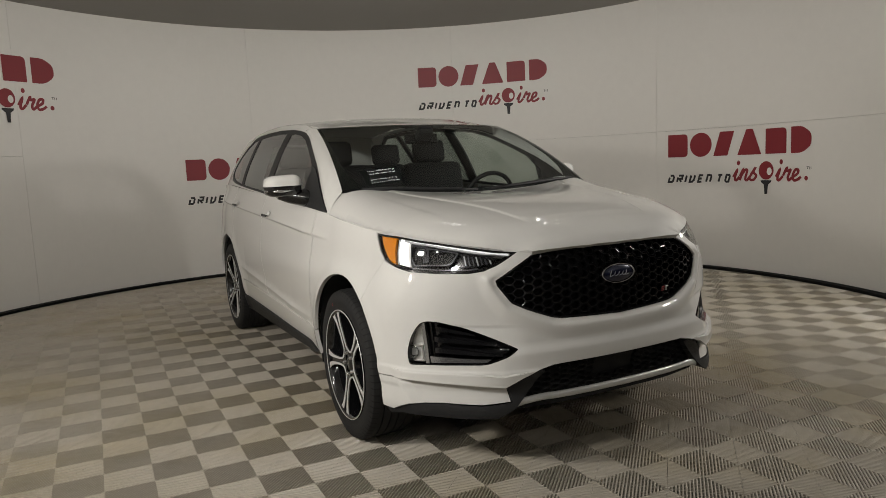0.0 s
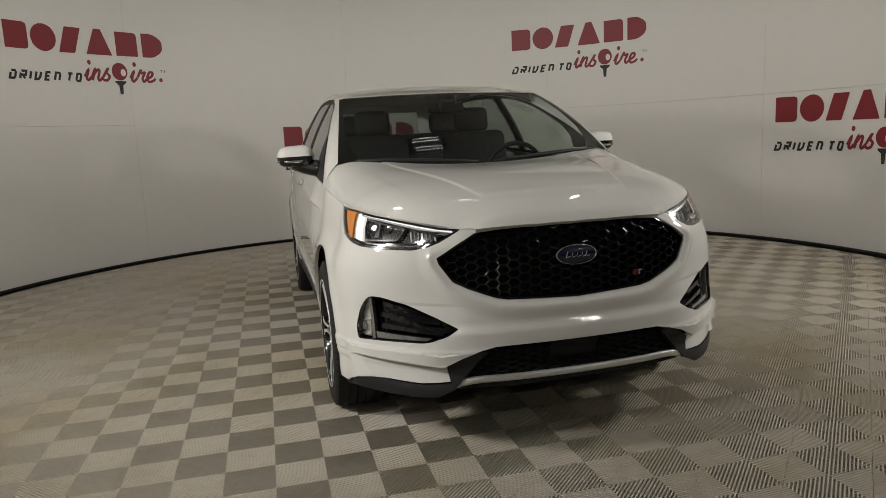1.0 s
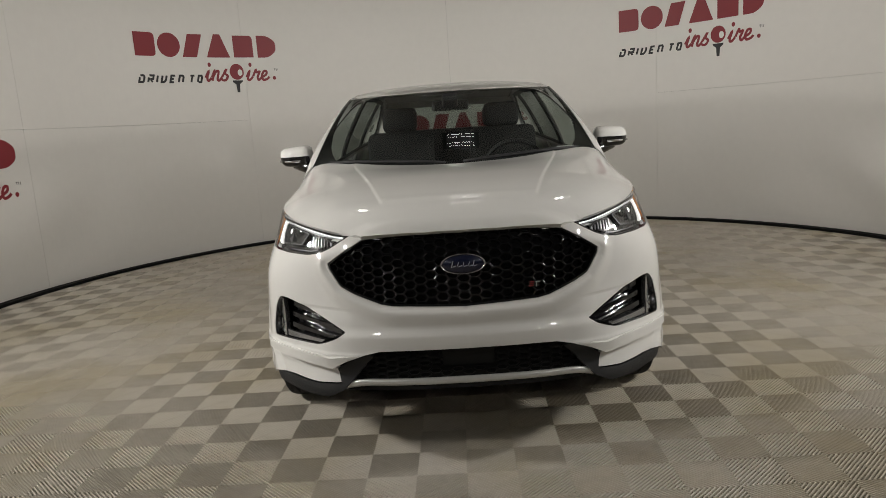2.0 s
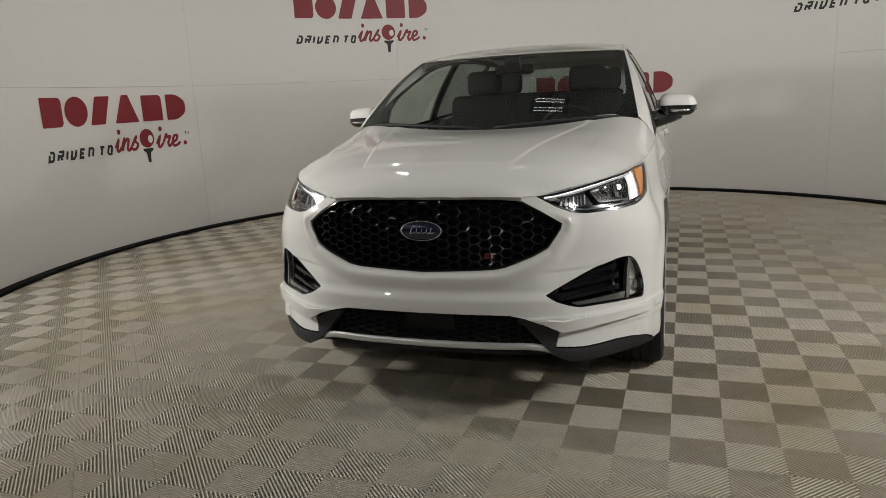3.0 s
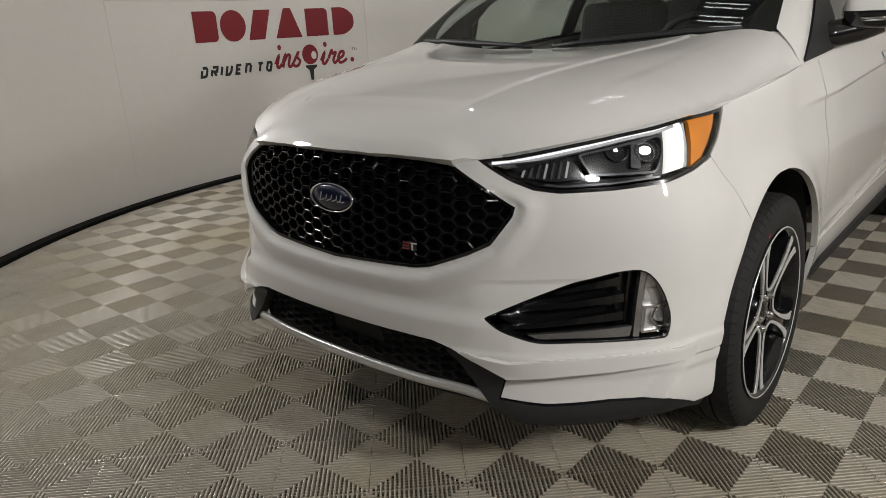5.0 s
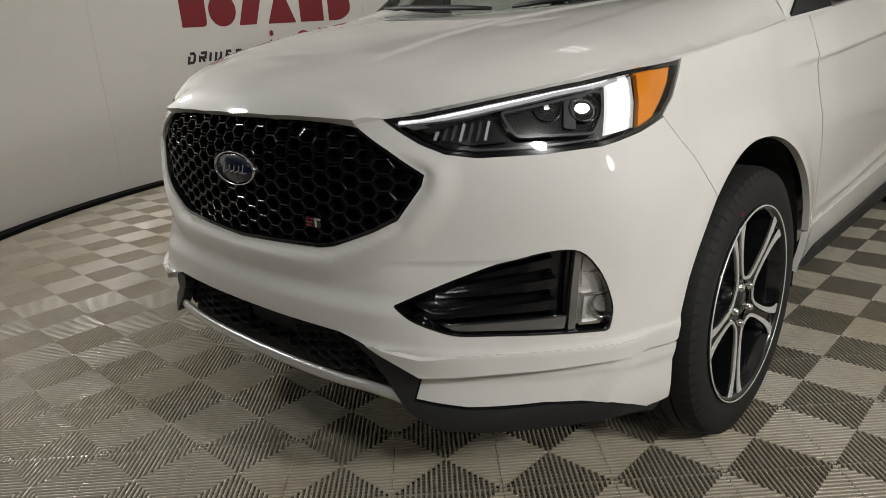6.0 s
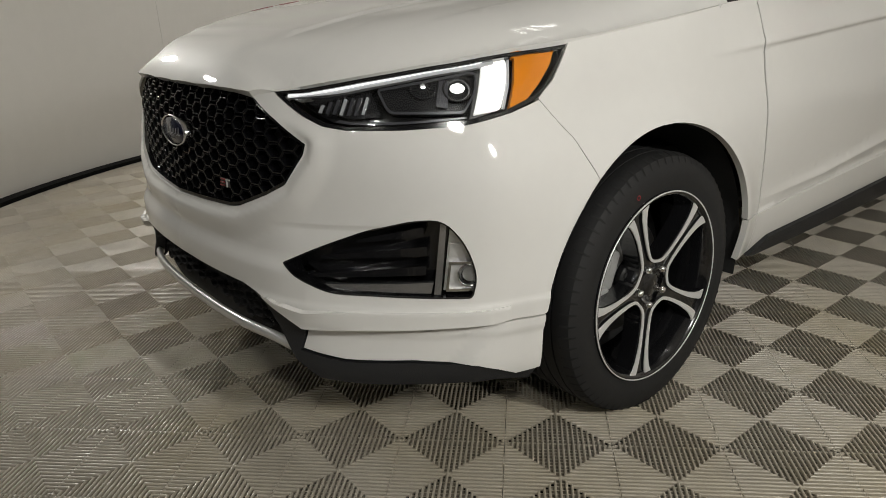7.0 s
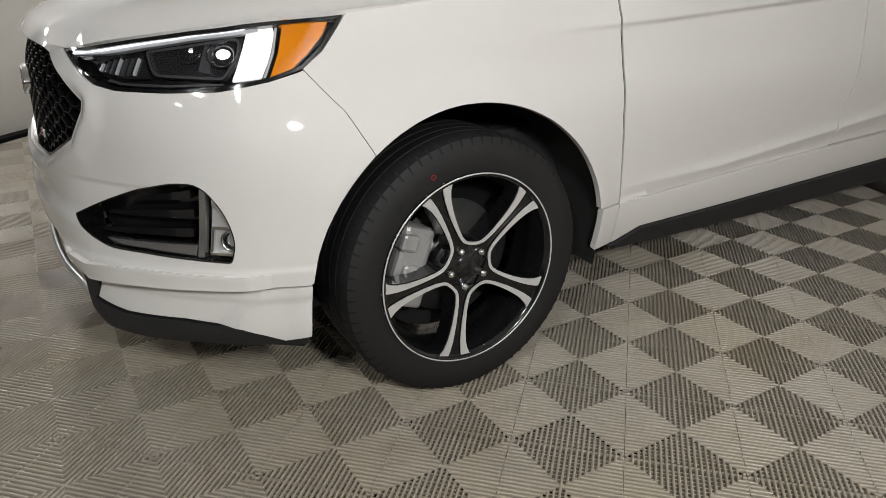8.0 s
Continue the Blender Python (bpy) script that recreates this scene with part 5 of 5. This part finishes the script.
        vs, fs = lathe([(-.03, .0125), (.004, .0115), (.010, .008), (.012, .0005)], 6, "z")
        mesh_part("lug_nut", [m2 @ Vector(v) for v in vs], fs, CHROME, rim)
    vs, fs = lathe([(.03, .078), (.088, .077), (.094, .070), (.092, .042), (.097, .034), (.100, .030), (.101, .0005)], 40)
    mesh_part("hub", vs, fs, GLOSS, wheel, "gloss black hub cap")
    vs, fs = lathe([(-.01, .06), (.0, .165), (.012, .17), (.012, .07), (.03, .06)], 48)
    mesh_part("brake_disc", [(x - .015, y, z) for x, y, z in vs], fs, DISC, wheel)
    bm = box((.075, .10, .16), pose(.005, -.135, .045, -20), .015)
    block(bm, (.05, .055, .05), pose(.03, -.15, .085, -20), .01)
    block(bm, (.05, .05, .045), pose(.03, -.155, .0, -20), .01)
    block(bm, (.04, .06, .05), pose(.02, -.14, -.09, -20), .01)
    part("brake_caliper", bm, STEEL, wheel, "grey cast brake caliper")
    vs, fs = lathe([(-.06, .0), (-.06, .24), (-.05, .24)], 40)
    mesh_part("brake_shield", vs, fs, DARK, wheel)
    vs, fs = lathe([(.0, .0075), (.0012, .006), (.0, .0045)], 16)
    mesh_part("paint_ring", [(x + .1262, y + .310 * math.cos(radians(113)), z + .310 * math.sin(radians(113))) for x, y, z in vs], fs, REDBADGE, ty, "small red paint ring")
    wheel.matrix_world = m
    return wheel


front = build_wheel(pose(.829, -.040, .3735))
copy_thing(front, pose(.822, REAR_Y, .3735, 20))
copy_thing(front, pose(-.829, -.040, .3735, 0, 0, 180))
copy_thing(front, pose(-.822, REAR_Y, .3735, 30, 0, 180))


# ---- floor tiles: ribs stand square to each edge, so that they ring every corner ----
TS, TURN = .29, math.atan2(.6972, .7169)      # a tile's side, and its turn against the car
TX, TY = 1.4167, .1176


def tile_mesh():
    """One tile, corner at the origin: ribs in four triangles, a rim, and cross bars below."""
    vs, fs = [], []

    def slab(x0, x1, y0, y1, za, zb, cut):
        """A bar; cut gives how its ends slant along the diagonals."""
        n = len(vs)
        if cut == "y":
            c = [(x0, y0[0]), (x1, y0[1]), (x1, y1[1]), (x0, y1[0])]
        else:
            c = [(x0[0], y0), (x1[0], y0), (x1[1], y1), (x0[1], y1)]
        vs.extend([(x, y, zb) for x, y in c] + [(x, y, za) for x, y in c])
        fs.append((n, n + 1, n + 2, n + 3))
        fs.extend((n + 4 + i, n + 4 + (i + 1) % 4, n + (i + 1) % 4, n + i) for i in range(4))

    def rib(c, lo, hi, along):
        """A round-topped rib; lo and hi give its ends for a place across it."""
        n = len(vs)
        prof = [(-.0029, -.0100), (-.0034, -.0046), (-.0033, -.0030), (-.0027, -.0016), (-.0016, -.0006), (-.0005, -.0002), (.0005, -.0002), (.0016, -.0006), (.0027, -.0016), (.0033, -.0030), (.0034, -.0046), (.0029, -.0100)]
        for end in (lo, hi):
            for o, z in prof:
                q = end(c + o)
                vs.append((c + o, q, z) if along == "y" else (q, c + o, z))
        for i in range(11):
            f = (n + i, n + i + 1, n + 13 + i, n + 12 + i)
            fs.append(f if along == "x" else f[::-1])

    ribs, e = 21, .0007
    pitch = TS / ribs
    near = lambda q: min(q, TS - q)
    for k in range(ribs):
        c = (k + .5) * pitch
        for along in "xy":
            rib(c, lambda q: e, near, along)
            rib(c, lambda q: TS - near(q), lambda q: TS - e, along)
    round_faces = len(fs)
    for k in range(1, 10):
        d = k * pitch + pitch * .5
        for q in (d, TS - d):
            slab(d, TS - d, (q - .0019, q - .0019), (q + .0019, q + .0019), -.0278, -.0078, "y")
            slab((q - .0019, q - .0019), (q + .0019, q + .0019), d, TS - d, -.0278, -.0078, "x")
    for q in (e, TS - e - .0021):
        slab(e, TS - e, (q, q), (q + .0021, q + .0021), -.0278, -.0040, "y")
        slab((q, q), (q + .0021, q + .0021), e, TS - e, -.0278, -.0040, "x")
    return vs, fs, round_faces


_vs, _fs, _round = tile_mesh()
_smooth = [k < _round for k in range(len(_fs))]
_me = bpy.data.meshes.new("floor_tile")
_me.from_pydata(_vs, [], _fs)
_me.polygons.foreach_set("use_smooth", _smooth)
_me.materials.append(TILE)
_cells = []
for _i in range(-26, 27):
    for _j in range(-26, 27):
        _cx = TX + TS * (math.cos(TURN) * (_i + .5) - math.sin(TURN) * (_j + .5))
        _cy = TY + TS * (math.sin(TURN) * (_i + .5) + math.cos(TURN) * (_j + .5))
        if math.hypot(_cx - BOOTH[0], _cy - BOOTH[1]) < RADIUS + .25 or (abs(_cx) < 4.2 and -4.4 < _cy < 0):
            _cells.append((math.hypot(_cx - .4, _cy + .9), _i, _j))
_cells.sort()
_far_v, _far_f = [], []
_arr, _fa = np.array(_vs), np.array(_fs)
for _n, (_d, _i, _j) in enumerate(_cells):
    _m = pose(TX, TY, 0, 0, 0, math.degrees(TURN)) @ pose(TS * _i, TS * _j, 0)
    if _n < 300:
        _o = new("tile", _me)
        _o.matrix_world = _m
        _o.parent = floor_base
    else:
        _r = np.array(_m)
        _far_f.append(_fa + len(_arr) * len(_far_v))
        _far_v.append(_arr @ _r[:3, :3].T + _r[:3, 3])
_me = bpy.data.meshes.new("far_tiles")
_me.from_pydata(np.concatenate(_far_v).tolist(), [], np.concatenate(_far_f).tolist())
_me.polygons.foreach_set("use_smooth", _smooth * len(_far_v))
_me.materials.append(TILE)
_o = new("far_tiles", _me)
_o.parent = floor_base
tagged(_o, kind="stuff")
